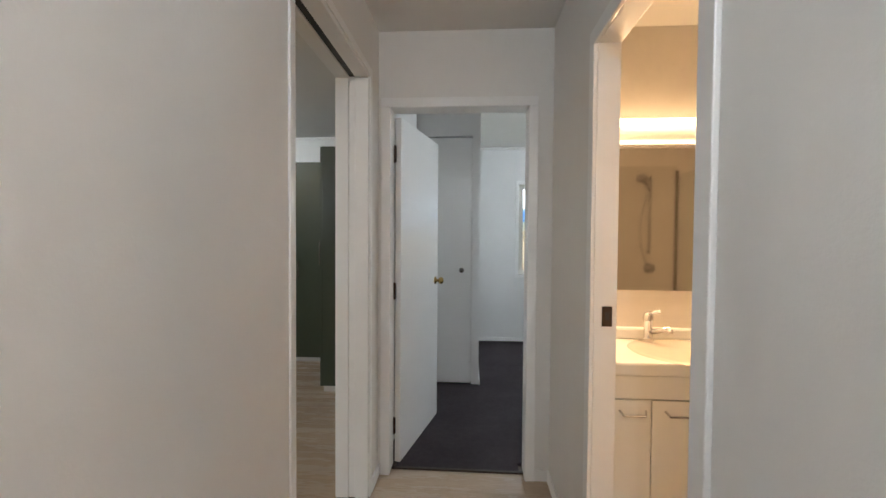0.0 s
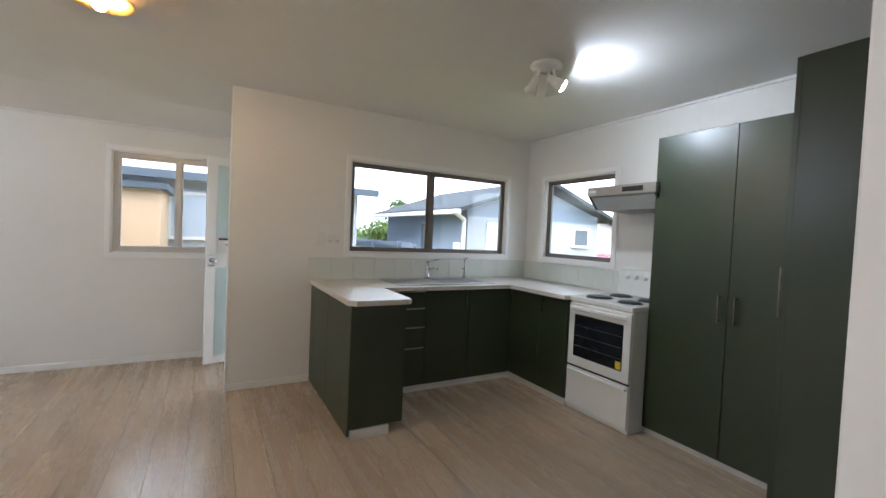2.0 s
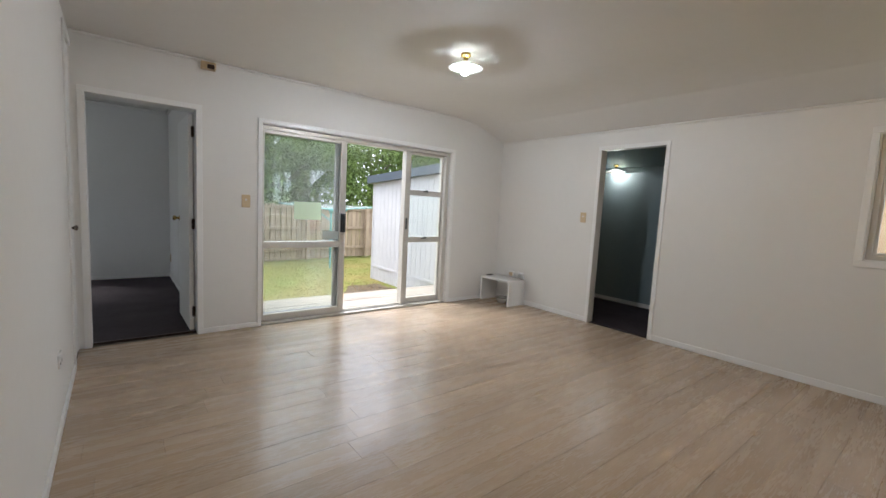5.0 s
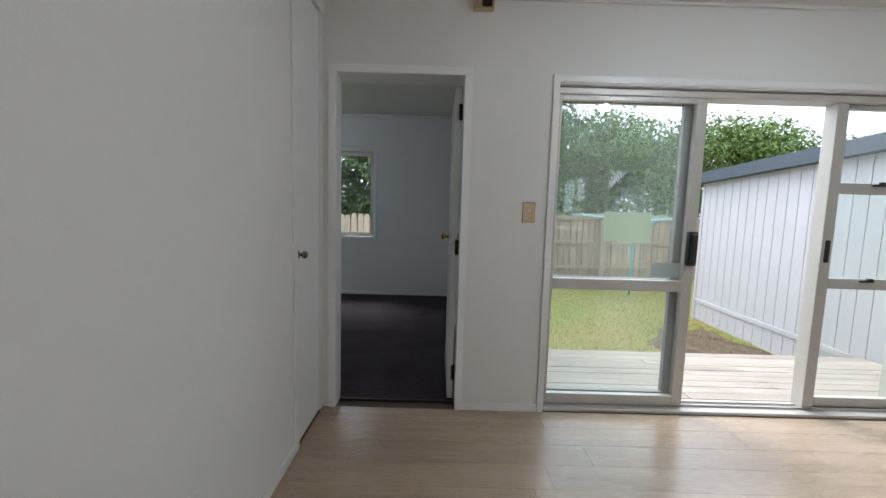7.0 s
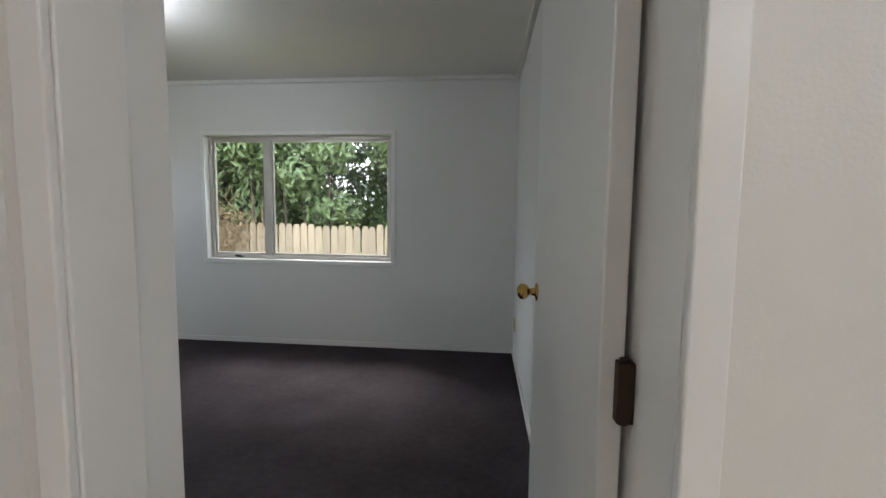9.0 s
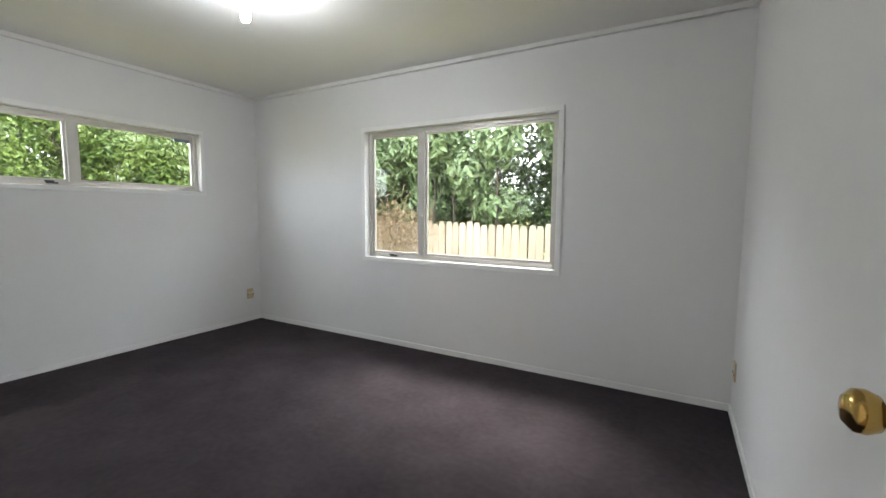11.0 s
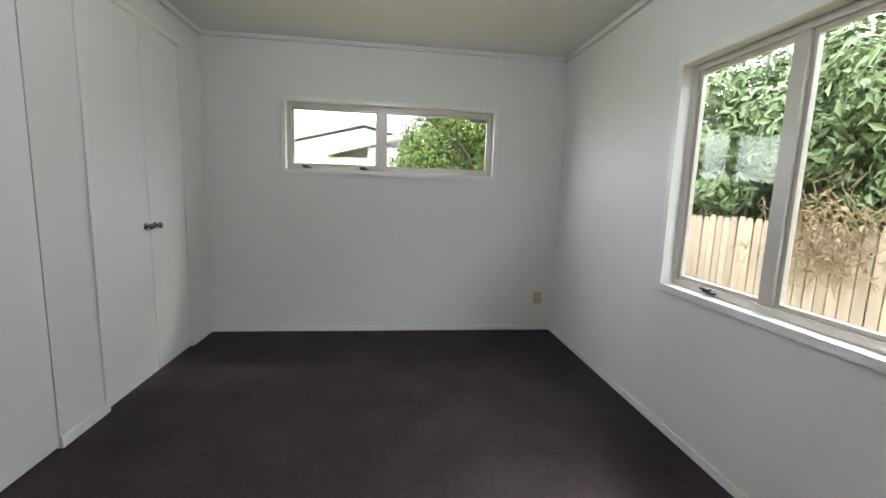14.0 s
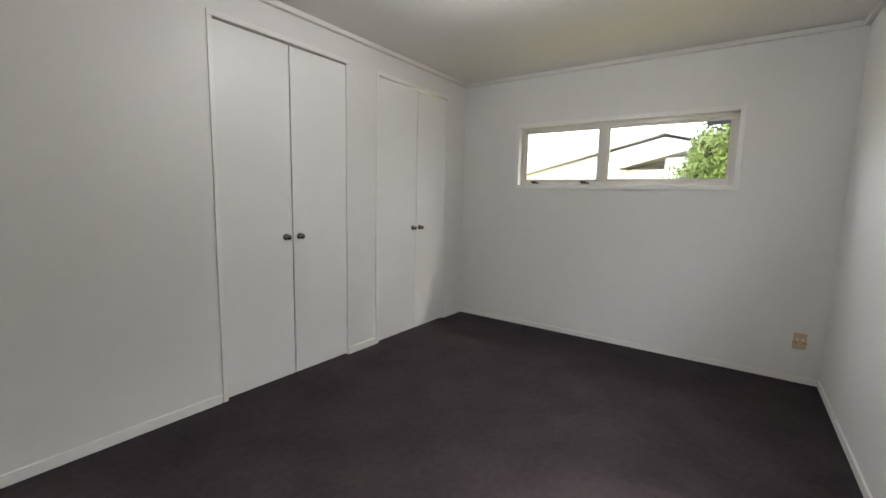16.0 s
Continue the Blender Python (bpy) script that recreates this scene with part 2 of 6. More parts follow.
def boxes(*rows, bevel=0.0):
    bm = bmesh.new()
    for r in rows:
        x0, y0, z0, x1, y1, z1 = r
        box(bm, min(x0, x1), min(y0, y1), min(z0, z1), max(x0, x1), max(y0, y1), max(z0, z1))
    if bevel:
        bmesh.ops.bevel(bm, geom=list(bm.edges), offset=bevel, segments=2, affect='EDGES', profile=0.5)
    return bm


def rod(bm, a, b, r0, r1=None, seg=10):
    a, b = Vector(a), Vector(b)
    m = Matrix.Translation((a + b) / 2) @ (b - a).to_track_quat("Z", "Y").to_matrix().to_4x4()
    bmesh.ops.create_cone(bm, cap_ends=True, segments=seg, radius1=r0, radius2=r0 if r1 is None else r1, depth=(b - a).length, matrix=m)


def rods(*rows, seg=10):
    bm = bmesh.new()
    for r in rows:
        rod(bm, *r, seg=seg)
    return bm


def spin(profile, at=(0, 0, 0), seg=28, axis=None):
    """A turned body from (radius, height) pairs; axis turns its z."""
    bm = bmesh.new()
    rings = [[bm.verts.new((max(r, 1e-4) * math.cos(2 * math.pi * k / seg), max(r, 1e-4) * math.sin(2 * math.pi * k / seg), h)) for k in range(seg)] for r, h in profile]
    for p, q in zip(rings, rings[1:]):
        for k in range(seg):
            bm.faces.new((p[k], p[(k + 1) % seg], q[(k + 1) % seg], q[k]))
    for f in bm.faces:
        f.smooth = True
    m = Matrix.Translation(at)
    if axis:
        m = m @ Vector(axis).to_track_quat("Z", "Y").to_matrix().to_4x4()
    bmesh.ops.transform(bm, matrix=m, verts=bm.verts)
    bmesh.ops.recalc_face_normals(bm, faces=bm.faces)
    return bm


def part(name, bm, material, parent=None, label="", smooth=False):
    me = bpy.data.meshes.new(name)
    bm.to_mesh(me)
    bm.free()
    me.materials.append(material)
    if smooth:
        for f in me.polygons:
            f.use_smooth = True
    ob = new(name, me)
    if parent:
        ob.parent = parent
        ob.matrix_parent_inverse = parent.matrix_basis.inverted()
    if label:
        ob["label"] = label
    return ob


def thing(name, label, category, at=(0, 0, 0), group="", kind=""):
    ob = new(name)
    ob.matrix_basis = Matrix.Translation(at)
    ob.empty_display_size = 0.1
    return tagged(ob, label, category, group, kind)


def struct(name, bm, material, label, category):
    return tagged(part(name, bm, material), label, category, kind="structure")


def wall(name, axis, c0, c1, u0, u1, z0, z1, holes, material, label):
    """A wall between c0 and c1 across axis, from u0 to u1 along the other, with holes (u0, u1, z0, z1)."""
    us = sorted({u0, u1, *(h[0] for h in holes), *(h[1] for h in holes)})
    bm = bmesh.new()
    for a, b in zip(us, us[1:]):
        cuts = sorted((h[2], h[3]) for h in holes if h[0] <= a + 1e-6 and h[1] >= b - 1e-6)
        z = z0
        for lo, hi in cuts + [(z1, z1)]:
            if lo > z + 1e-6:
                box(bm, *((c0, a, z, c1, b, lo) if axis == "x" else (a, c0, z, b, c1, lo)))
            z = hi
    bmesh.ops.remove_doubles(bm, verts=bm.verts, dist=1e-5)
    bmesh.ops.recalc_face_normals(bm, faces=bm.faces)
    return struct(name, bm, material, label, "wall")


def ob_box(axis, c0, c1, u0, u1, z0, z1):
    """A box row by wall axis: across, along, up."""
    return (c0, u0, z0, c1, u1, z1) if axis == "x" else (u0, c0, z0, u1, c1, z1)


def architrave(axis, face, out, u0, u1, ztop, zbot=0.0, w=0.05, t=0.014, sill=False, name="trim", label="white painted door architrave", u_skip=()):
    """Flat boards round an opening, standing out from the wall face by t (out: +1 or -1)."""
    c0, c1 = face, face + out * t
    rows = [ob_box(axis, c0, c1, u0 - w, u1 + w, ztop, ztop + w)]
    if 0 not in u_skip:
        rows.append(ob_box(axis, c0, c1, u0 - w, u0, zbot, ztop))
    if 1 not in u_skip:
        rows.append(ob_box(axis, c0, c1, u1, u1 + w, zbot, ztop))
    if sill:
        rows.append(ob_box(axis, c0, c1, u0 - w, u1 + w, zbot - w, zbot))
    return struct(name, boxes(*rows, bevel=0.003), TRIM, label, "trim")


def jamb(axis, c0, c1, u0, u1, ztop, zbot=0.0, t=0.02, sill=False, name="trim", label="white painted jamb lining the opening"):
    """Lining of an opening, inside the wall."""
    rows = [ob_box(axis, c0, c1, u0, u0 + t, zbot, ztop), ob_box(axis, c0, c1, u1 - t, u1, zbot, ztop), ob_box(axis, c0, c1, u0 + t, u1 - t, ztop - t, ztop)]
    if sill:
        rows.append(ob_box(axis, c0, c1, u0 + t, u1 - t, zbot, zbot + t))
    return struct(name, boxes(*rows, bevel=0.002), TRIM, label, "trim")


def baseboard(axis, face, out, spans, h=0.06, t=0.012):
    return struct("baseboard", boxes(*[ob_box(axis, face, face + out * t, a, b, 0.001, h) for a, b in spans], bevel=0.003), TRIM, "low white painted skirting board along the wall", "baseboard")


def cornice(axis, face, out, a, b, z, s=0.025):
    return struct("trim", boxes(ob_box(axis, face, face + out * s, a, b, z - s, z), bevel=0.006), CEIL, "small white cornice where wall meets ceiling", "trim")


def knob(parent, at, axis, material=NICKEL, r=0.0245):
    """A round knob on a rose; axis points away from the leaf."""
    a = Vector(axis)
    k = part("door_knob", spin([(0, 0), (r * 1.12, 0), (r * 1.15, r * 0.15), (r * 0.5, r * 0.3), (r * 0.42, r * 1.0), (r * 0.8, r * 1.2), (r, r * 1.65), (r * 0.97, r * 2.05), (r * 0.6, r * 2.4), (0, r * 2.5)], at, 24, a), material, parent, smooth=True)
    return k


def hinge(parent, at, axis, h=0.09):
    x, y, z = at
    bm = boxes((x - 0.012, y - 0.012, z - h / 2, x + 0.012, y + 0.012, z + h / 2), bevel=0.002)
    rod(bm, (x, y, z - h / 2 - 0.004), (x, y, z + h / 2 + 0.004), 0.008, seg=8)
    return part("hinge", bm, BRONZE, parent, "dark bronze butt hinge")


def leaf(name, label, hinge_at, width, height, degrees, thick=0.036, material=DOORP, side=1, knob_mat=NICKEL, hinges=(0.22, 1.0, 1.78), knob_z=1.0, group="doors", hinge_y=0.004):
    """A flush door leaf hinged at hinge_at; degrees: the way the leaf points, counter-clockwise from +x. side: on which side the thickness lies."""
    t = thing(name, label, "door", hinge_at, group)
    m = pose(*hinge_at, 0, 0, degrees)
    bm = boxes((0.004, 0, 0.008, width, side * thick, height), bevel=0.003)
    bmesh.ops.transform(bm, matrix=m, verts=bm.verts)
    part("door_leaf", bm, material, t)
    for s, y in ((-1, min(0, side * thick)), (1, max(0, side * thick))):
        p = m @ Vector((width - 0.06, y, knob_z))
        knob(t, p, m.to_3x3() @ Vector((0, s, 0)), knob_mat)
    for z in hinges:
        hinge(t, m @ Vector((-0.002, -side * hinge_y, z)), (0, 0, 1))
    return t


def window(name, label, axis, c, u0, u1, z0, z1, splits, material=ALU, f=0.035, d=0.05, rails=(), stays=(), mw=0.032):
    """An aluminium window in plane c: outer frame, mullions at splits, panes between; rails: (pane, z) bars; stays: (u, z)."""
    t = tagged(thing(name, label, "window", (c, (u0 + u1) / 2, z0) if axis == "x" else ((u0 + u1) / 2, c, z0)), kind="structure")
    a, b = c - d / 2, c + d / 2
    part("window_frame", boxes(ob_box(axis, a, b, u0, u0 + f, z0, z1), ob_box(axis, a, b, u1 - f, u1, z0, z1), ob_box(axis, a, b, u0 + f, u1 - f, z1 - f, z1), ob_box(axis, a, b, u0 + f, u1 - f, z0, z0 + f), bevel=0.003), material, t)
    for s in splits:
        part("mullion", boxes(ob_box(axis, a - 0.004, b + 0.004, s - mw, s + mw, z0 + f, z1 - f), bevel=0.003), material, t)
    edges = [u0 + f - mw + 0.002, *splits, u1 - f + mw - 0.002]
    for i, (p, q) in enumerate(zip(edges, edges[1:])):
        p, q = p + mw - 0.002, q - mw + 0.002
        part("sash", boxes(ob_box(axis, c - 0.012, c + 0.012, p, p + 0.02, z0 + f, z1 - f), ob_box(axis, c - 0.012, c + 0.012, q - 0.02, q, z0 + f, z1 - f), ob_box(axis, c - 0.012, c + 0.012, p + 0.02, q - 0.02, z1 - f - 0.02, z1 - f), ob_box(axis, c - 0.012, c + 0.012, p + 0.02, q - 0.02, z0 + f, z0 + f + 0.02)), material, t)
        pane = part("pane", boxes(ob_box(axis, c - 0.002, c + 0.002, p + 0.018, q - 0.018, z0 + f + 0.018, z1 - f - 0.018)), GLASS, t)
        pane.visible_shadow = False
        for k, z in rails:
            if k == i:
                part("sash_rail", boxes(ob_box(axis, c - 0.016, c + 0.016, p, q, z - 0.022, z + 0.022), bevel=0.003), material, t)
    return t


def stay(parent, axis, face, out, u, z):
    """A black window stay with its lever on the sill."""
    rows = [ob_box(axis, face, face + out * 0.022, u - 0.035, u + 0.035, z, z + 0.012), ob_box(axis, face + out * 0.006, face + out * 0.03, u - 0.01, u + 0.045, z + 0.012, z + 0.024)]
    return part("window_stay", boxes(*rows, bevel=0.003), BLACK, parent, "black window stay lever")


def plate(name, label, axis, face, out, u, z, w=0.075, h=0.115, material=CREAM, rockers=1, category="light switch"):
    at = (face, u, z) if axis == "x" else (u, face, z)
    t = thing(name, label, category, at)
    part("face_plate", boxes(ob_box(axis, face, face + out * 0.009, u - w / 2, u + w / 2, z - h / 2, z + h / 2), bevel=0.003), material, t)
    for k in range(rockers):
        du = (k - (rockers - 1) / 2) * 0.03
        part("rocker", boxes(ob_box(axis, face + out * 0.009, face + out * 0.014, u + du - 0.008, u + du + 0.008, z + 0.004, z + 0.022), bevel=0.002), PLATE, t)
    return t


def socket(label, axis, face, out, u, z, w=0.115, h=0.07, material=CREAM):
    t = plate("power_outlet", label, axis, face, out, u, z, w, h, material, 2, "power outlet")
    for du in (-0.03, 0.03):
        part("socket_slots", boxes(*[ob_box(axis, face + out * 0.009, face + out * 0.0105, u + du + e - 0.002, u + du + e + 0.002, z - 0.02, z - 0.006) for e in (-0.008, 0.008)]), BLACK, t)
    return t

# ---- structure ----
CZ = 2.445      # living, kitchen and hall ceiling
BZ = 2.46       # bedroom ceiling
EX = -0.53     # living side of the wall to the hall
WX = -5.185     # far living wall
KX = -4.097     # kitchen window wall
KN = 4.82       # kitchen stove wall
SY = -2.955     # living side of the wall with the sliding door
BY = -3.165     # bedroom side of that wall
BS = -6.21      # bedroom window wall
BE = 3.06       # bedroom end wall
BW = -1.42      # bedroom wall behind its door
HW, HE, HY = -0.366, 0.566, 2.365

wall("wall_hall_west", "x", EX, HW, SY, 4.0, 0, CZ + 0.1, [(1.265, 2.166, 0, 2.11), (-2.90, -2.50, 0, 2.32)], WALL, "warm white painted wall with the sliding door opening")
wall("wall_hall_end", "y", HY, 2.47, HW, 4.0, 0, CZ + 0.1, [(-0.32, 0.457, 0, 2.025)], WALL, "warm white painted wall at the end of the hall")
wall("wall_hall_east", "x", HE, 0.645, -1.0, HY, 0, CZ + 0.1, [(0.925, 1.635, 0, 2.005)], WALL, "warm white painted hall wall with the bathroom opening")
wall("wall_hall_south", "y", -1.1, -1.0, HW, 0.645, 0, CZ + 0.1, [], WALL, "warm white painted wall closing the hall")
wall("wall_living_south", "y", BY, SY, WX - 0.1, 0.42, 0, BZ + 0.12, [(-1.37, -0.57, 0, 2.03), (-4.265, -1.888, 0, 1.995)], WALL, "warm white painted wall with sliding glass door and bedroom door")
wall("wall_living_west", "x", WX - 0.1, WX, SY, 2.37, 0, CZ + 0.1, [(-1.40, -0.65, 0, 2.04), (0.84, 1.74, 1.04, 1.985)], WALL, "warm white painted far wall with a door and a window")
wall("wall_entry", "y", 2.27, 2.37, WX, KX - 0.1, 0, CZ + 0.1, [(-5.08, -4.30, 0, 2.0)], WALL, "warm white painted wall with the entry door")
wall("wall_kitchen_west", "x", KX - 0.1, KX, 1.776, KN + 0.1, 0, CZ + 0.1, [(2.735, 4.52, 1.145, 1.985)], WALL, "warm white painted kitchen wall with a wide window")
wall("wall_kitchen_north", "y", KN, KN + 0.1, KX, EX, 0, CZ + 0.1, [(-3.812, -2.91, 1.145, 1.985)], WALL, "warm white painted kitchen wall with a small window")
wall("wall_kitchen_east", "x", EX, -0.445, 4.0, 5.4, 0, CZ + 0.1, [], WALL, "warm white painted wall beside the tall cupboard")

# bedroom
wall("wall_bedroom_closet", "y", BY, BY + 0.1, 0.42, BE, 0, BZ + 0.12, [(0.437, 1.407, 0, 2.245), (1.745, 2.72, 0, 2.245)], BEDWALL, "white painted bedroom wall with two built-in closets")
struct("wall_bedroom_lining", boxes((BW, BY - 0.004, 0, -1.37, BY, BZ), (-1.37, BY - 0.004, 2.03, -0.57, BY, BZ), (-0.57, BY - 0.004, 0, 0.42, BY, BZ)), BEDWALL, "white painted bedroom side of the door wall", "wall")
wall("wall_bedroom_south", "y", BS - 0.12, BS, BW - 0.1, BE + 0.12, 0, BZ + 0.12, [(-0.309, 1.509, 0.796, 1.979)], BEDWALL, "white painted bedroom wall with a wide window")
wall("wall_bedroom_east", "x", BE, BE + 0.12, BS, BY + 0.1, 0, BZ + 0.12, [(-5.594, -3.801, 1.404, 1.982)], BEDWALL, "white painted bedroom wall with a high strip window")
wall("wall_bedroom_west", "x", BW - 0.1, BW, BS, BY, 0, BZ + 0.12, [], BEDWALL, "white painted bedroom wall behind the door")
wall("wall_closet_back", "y", -2.5, -2.45, 0.42, BE, 0, BZ + 0.12, [], BEDWALL, "plain closet back wall")
wall("wall_closet_side", "x", 0.37, 0.42, BY + 0.21, -2.45, 0, BZ + 0.12, [], BEDWALL, "plain closet side wall")

# second bedroom
wall("wall_far_room_north", "y", 5.40, 5.5, -0.445, 2.9, 0, CZ + 0.1, [(0.745, 2.6, 0.85, 1.985)], BEDWALL, "white painted wall of the far bedroom with a window")
wall("wall_far_room_east", "x", 2.8, 2.9, 2.47, 5.40, 0, CZ + 0.1, [], BEDWALL, "white painted wall of the far bedroom")
wall("wall_far_closet", "y", 3.80, 3.88, -0.445, 0.218, 0, CZ, [(-0.42, 0.15, 0.0, 2.2)], BEDWALL, "white painted closet front in the far bedroom")
wall("wall_far_closet_side", "x", 0.138, 0.218, 3.88, 5.40, 0, CZ, [], BEDWALL, "white painted closet side in the far bedroom")
wall("wall_far_room_west", "x", -0.445, -0.345, 2.47, 3.80, 0, CZ, [], BEDWALL, "white painted wall beside the open door")

# dark room off the living room
wall("wall_dark_room_west", "x", -6.75, -6.65, -3.3, 0.4, 0, 2.4, [], TEAL, "dark teal painted wall")
wall("wall_dark_room_south", "y", -3.4, -3.3, -6.75, WX - 0.1, 0, 2.4, [], TEAL, "dark teal painted side wall")
wall("wall_dark_room_north", "y", 0.4, 0.5, -6.75, WX - 0.1, 0, 2.4, [], TEAL, "dark teal painted side wall")
struct("wall_dark_room_east", boxes((WX - 0.106, -3.3, 0, WX - 0.1, -1.40, 2.3), (WX - 0.106, -0.65, 0, WX - 0.1, 0.4, 2.3), (WX - 0.106, -1.40, 2.04, WX - 0.1, -0.65, 2.3)), TEAL, "dark teal painted wall round the doorway", "wall")
def sloped_ceiling():
    bm = boxes((-6.65, -3.3, 0, WX - 0.106, 0.4, 0.05))
    for v in bm.verts:
        v.co.z += 1.99 + 0.2 * (v.co.x + 6.65)
    return struct("ceiling_dark_room", bm, TEAL, "low sloping dark ceiling of the small room", "ceiling")


sloped_ceiling()

# bathroom
wall("wall_bath_north", "y", 2.355, 2.365, 0.645, 3.4, 0, CZ + 0.1, [], BATHW, "cream painted bathroom wall behind the vanity")
wall("wall_bath_south", "y", -0.2, -0.1, 0.645, 3.4, 0, CZ + 0.1, [], BATHW, "cream painted bathroom wall")
wall("wall_bath_east", "x", 3.4, 3.5, -0.2, 2.365, 0, CZ + 0.1, [], BATHW, "cream painted bathroom wall")

# floors
struct("floor_slab", boxes((WX - 0.1, BY, -0.25, 3.5, 5.5, -0.012), (BW - 0.1, BS - 0.12, -0.25, BE + 0.12, BY, -0.012), (-6.8, -3.4, -0.25, WX - 0.1, 0.5, -0.012)), SUBF, "dark underfloor beneath the laminate planks", "floor")
struct("floor_bedroom", boxes((BW, BS, -0.012, BE, BY + 0.1, 0.004), (-1.35, BY + 0.1, -0.012, -0.59, -3.06, 0.004)), CARPET, "dark aubergine cut-pile carpet with light traffic marks", "carpet")
struct("floor_far_bedroom", boxes((-0.345, 2.52, -0.012, 2.8, 5.4, 0.004), (-0.28, 2.43, -0.012, 0.417, 2.52, 0.004)), CARPET, "dark aubergine cut-pile carpet", "carpet")
struct("floor_dark_room", boxes((-6.65, -3.3, -0.012, WX - 0.06, 0.4, 0.003)), CARPET, "dark carpet of the small room", "carpet")
struct("floor_bathroom", boxes((HE, -0.1, -0.012, 3.4, 2.355, 0.003)), SHTILE, "plain vinyl bathroom floor", "floor")
struct("threshold_strip", boxes((-0.30, 2.415, -0.005, 0.437, 2.435, 0.009), bevel=0.002), BRONZE, "dark metal carpet strip in the hall doorway", "trim")
struct("threshold_strip", boxes((-1.35, -3.065, -0.005, -0.61, -3.045, 0.009), bevel=0.002), BRONZE, "dark metal carpet strip in the bedroom doorway", "trim")


# ceilings
def living_ceiling():
    """Flat, bending down towards the far wall."""
    prof = [(EX, CZ)] + [(-4.25 - 0.1 * k, CZ - 0.0021 * k * k - 0.002 * k) for k in range(6)] + [(WX, 2.225)]
    bm = bmesh.new()
    rows = [[(bm.verts.new((x, y, z)), bm.verts.new((x, y, z + 0.1))) for x, z in prof] for y in (SY, 1.80)]
    for i in range(len(prof) - 1):
        a, b, c, d = rows[0][i], rows[0][i + 1], rows[1][i + 1], rows[1][i]
        for k in (0, 1):
            bm.faces.new((a[k], b[k], c[k], d[k]))
    bmesh.ops.recalc_face_normals(bm, faces=bm.faces)
    return struct("ceiling_living", bm, CEIL, "matt white ceiling, bending down to the far wall", "ceiling")


living_ceiling()
struct("ceiling_entry", boxes((WX - 0.1, 1.802, 2.236, KX - 0.102, 2.37, 2.336)), CEIL, "matt white ceiling over the entry", "ceiling")
struct("ceiling_kitchen", boxes((KX - 0.1, 1.80, CZ, EX, KN + 0.1, CZ + 0.1)), CEIL, "matt white kitchen ceiling", "ceiling")
struct("ceiling_hall", boxes((HW, -1.0, 2.41, HE, HY, 2.52)), CEIL, "matt white hall ceiling", "ceiling")
struct("ceiling_bedroom", boxes((BW, BS, BZ, BE, BY, BZ + 0.1), (0.42, BY + 0.1, BZ, BE, -2.5, BZ + 0.1)), CEIL, "matt white bedroom ceiling", "ceiling")
struct("ceiling_far_bedroom", boxes((-0.445, 2.47, CZ, 2.8, 5.4, CZ + 0.1)), CEIL, "matt white ceiling of the far bedroom", "ceiling")
struct("ceiling_bathroom", boxes((0.645, -0.1, 2.4, 3.4, 2.355, 2.5)), CEIL, "white bathroom ceiling", "ceiling")
struct("roof", boxes((WX - 0.6, -3.3, 2.62, 3.5, 5.8, 2.72), (BW - 0.1, BS - 0.45, 2.62, BE + 0.5, -3.3, 2.72)), ROOF, "house roof slab over the rooms", "roof")

# trims
architrave("x", HW, 1, 1.275, 2.155, 2.10, w=0.035, t=0.008, label="white architrave round the sliding door opening")
SPLIT0, SPLIT1 = -0.466, -0.434    # groove of the pocket door
struct("trim", boxes((EX - 0.002, 2.141, 0, SPLIT0, 2.1655, 2.085), (SPLIT1, 2.141, 0, HW, 2.1655, 2.085), (EX - 0.002, 1.2655, 0, SPLIT0, 1.29, 2.085), (SPLIT1, 1.2655, 0, HW, 1.29, 2.085), (EX - 0.002, 1.2655, 2.085, SPLIT0, 2.1655, 2.1095), (SPLIT1, 1.2655, 2.085, HW, 2.1655, 2.1095), bevel=0.003), TRIM, "white split jamb of the pocket sliding door", "trim")
struct("trim", boxes((SPLIT0, 2.150, 0, SPLIT1, 2.1655, 2.085), (SPLIT0, 1.2655, 0, SPLIT1, 1.28, 2.085)), TRIM, "white back of the door pocket", "trim")
struct("door_track", boxes((SPLIT0 + 0.002, 1.28, 2.092, SPLIT1 - 0.002, 2.15, 2.109)), BLACK, "dark sliding door track in the lintel", "track")
architrave("y", HY, -1, -0.30, 0.437, 2.005, w=0.05)
jamb("y", HY, 2.47, -0.32, 0.457, 2.025)
architrave("y", 2.47, 1, -0.30, 0.437, 2.005, w=0.04)
architrave("x", HE, -1, 0.95, 1.61, 1.98, w=0.055)
jamb("x", HE, 0.645, 0.925, 1.635, 2.005, t=0.025)
architrave("y", SY, 1, -1.35, -0.61, 2.01, w=0.045)
jamb("y", BY, SY, -1.37, -0.57, 2.03)
struct("trim", boxes((-0.612, -3.06, 0, -0.59, SY - 0.001, 2.01), bevel=0.003), TRIM, "white door stop on the bedroom door jamb", "trim")
architrave("x", WX, 1, -1.38, -0.67, 2.02, w=0.042)
jamb("x", WX - 0.1, WX, -1.40, -0.65, 2.04)
architrave("y", SY, 1, -4.26, -1.90, 1.99, w=0.04, label="white trim round the sliding glass door")
jamb("y", -3.14, SY, -4.265, -1.888, 1.995, t=0.012, label="white lining of the glass door opening")
architrave("x", WX, 1, 0.84, 1.74, 1.985, 1.04, w=0.045, sill=True, label="white window architrave")
jamb("x", WX - 0.1, WX, 0.84, 1.74, 1.985, 1.04, t=0.012, sill=True)
architrave("x", KX, 1, 2.735, 4.52, 1.985, 1.145, w=0.045, sill=True, label="white window architrave")
jamb("x", KX - 0.1, KX, 2.735, 4.52, 1.985, 1.145, t=0.012, sill=True)
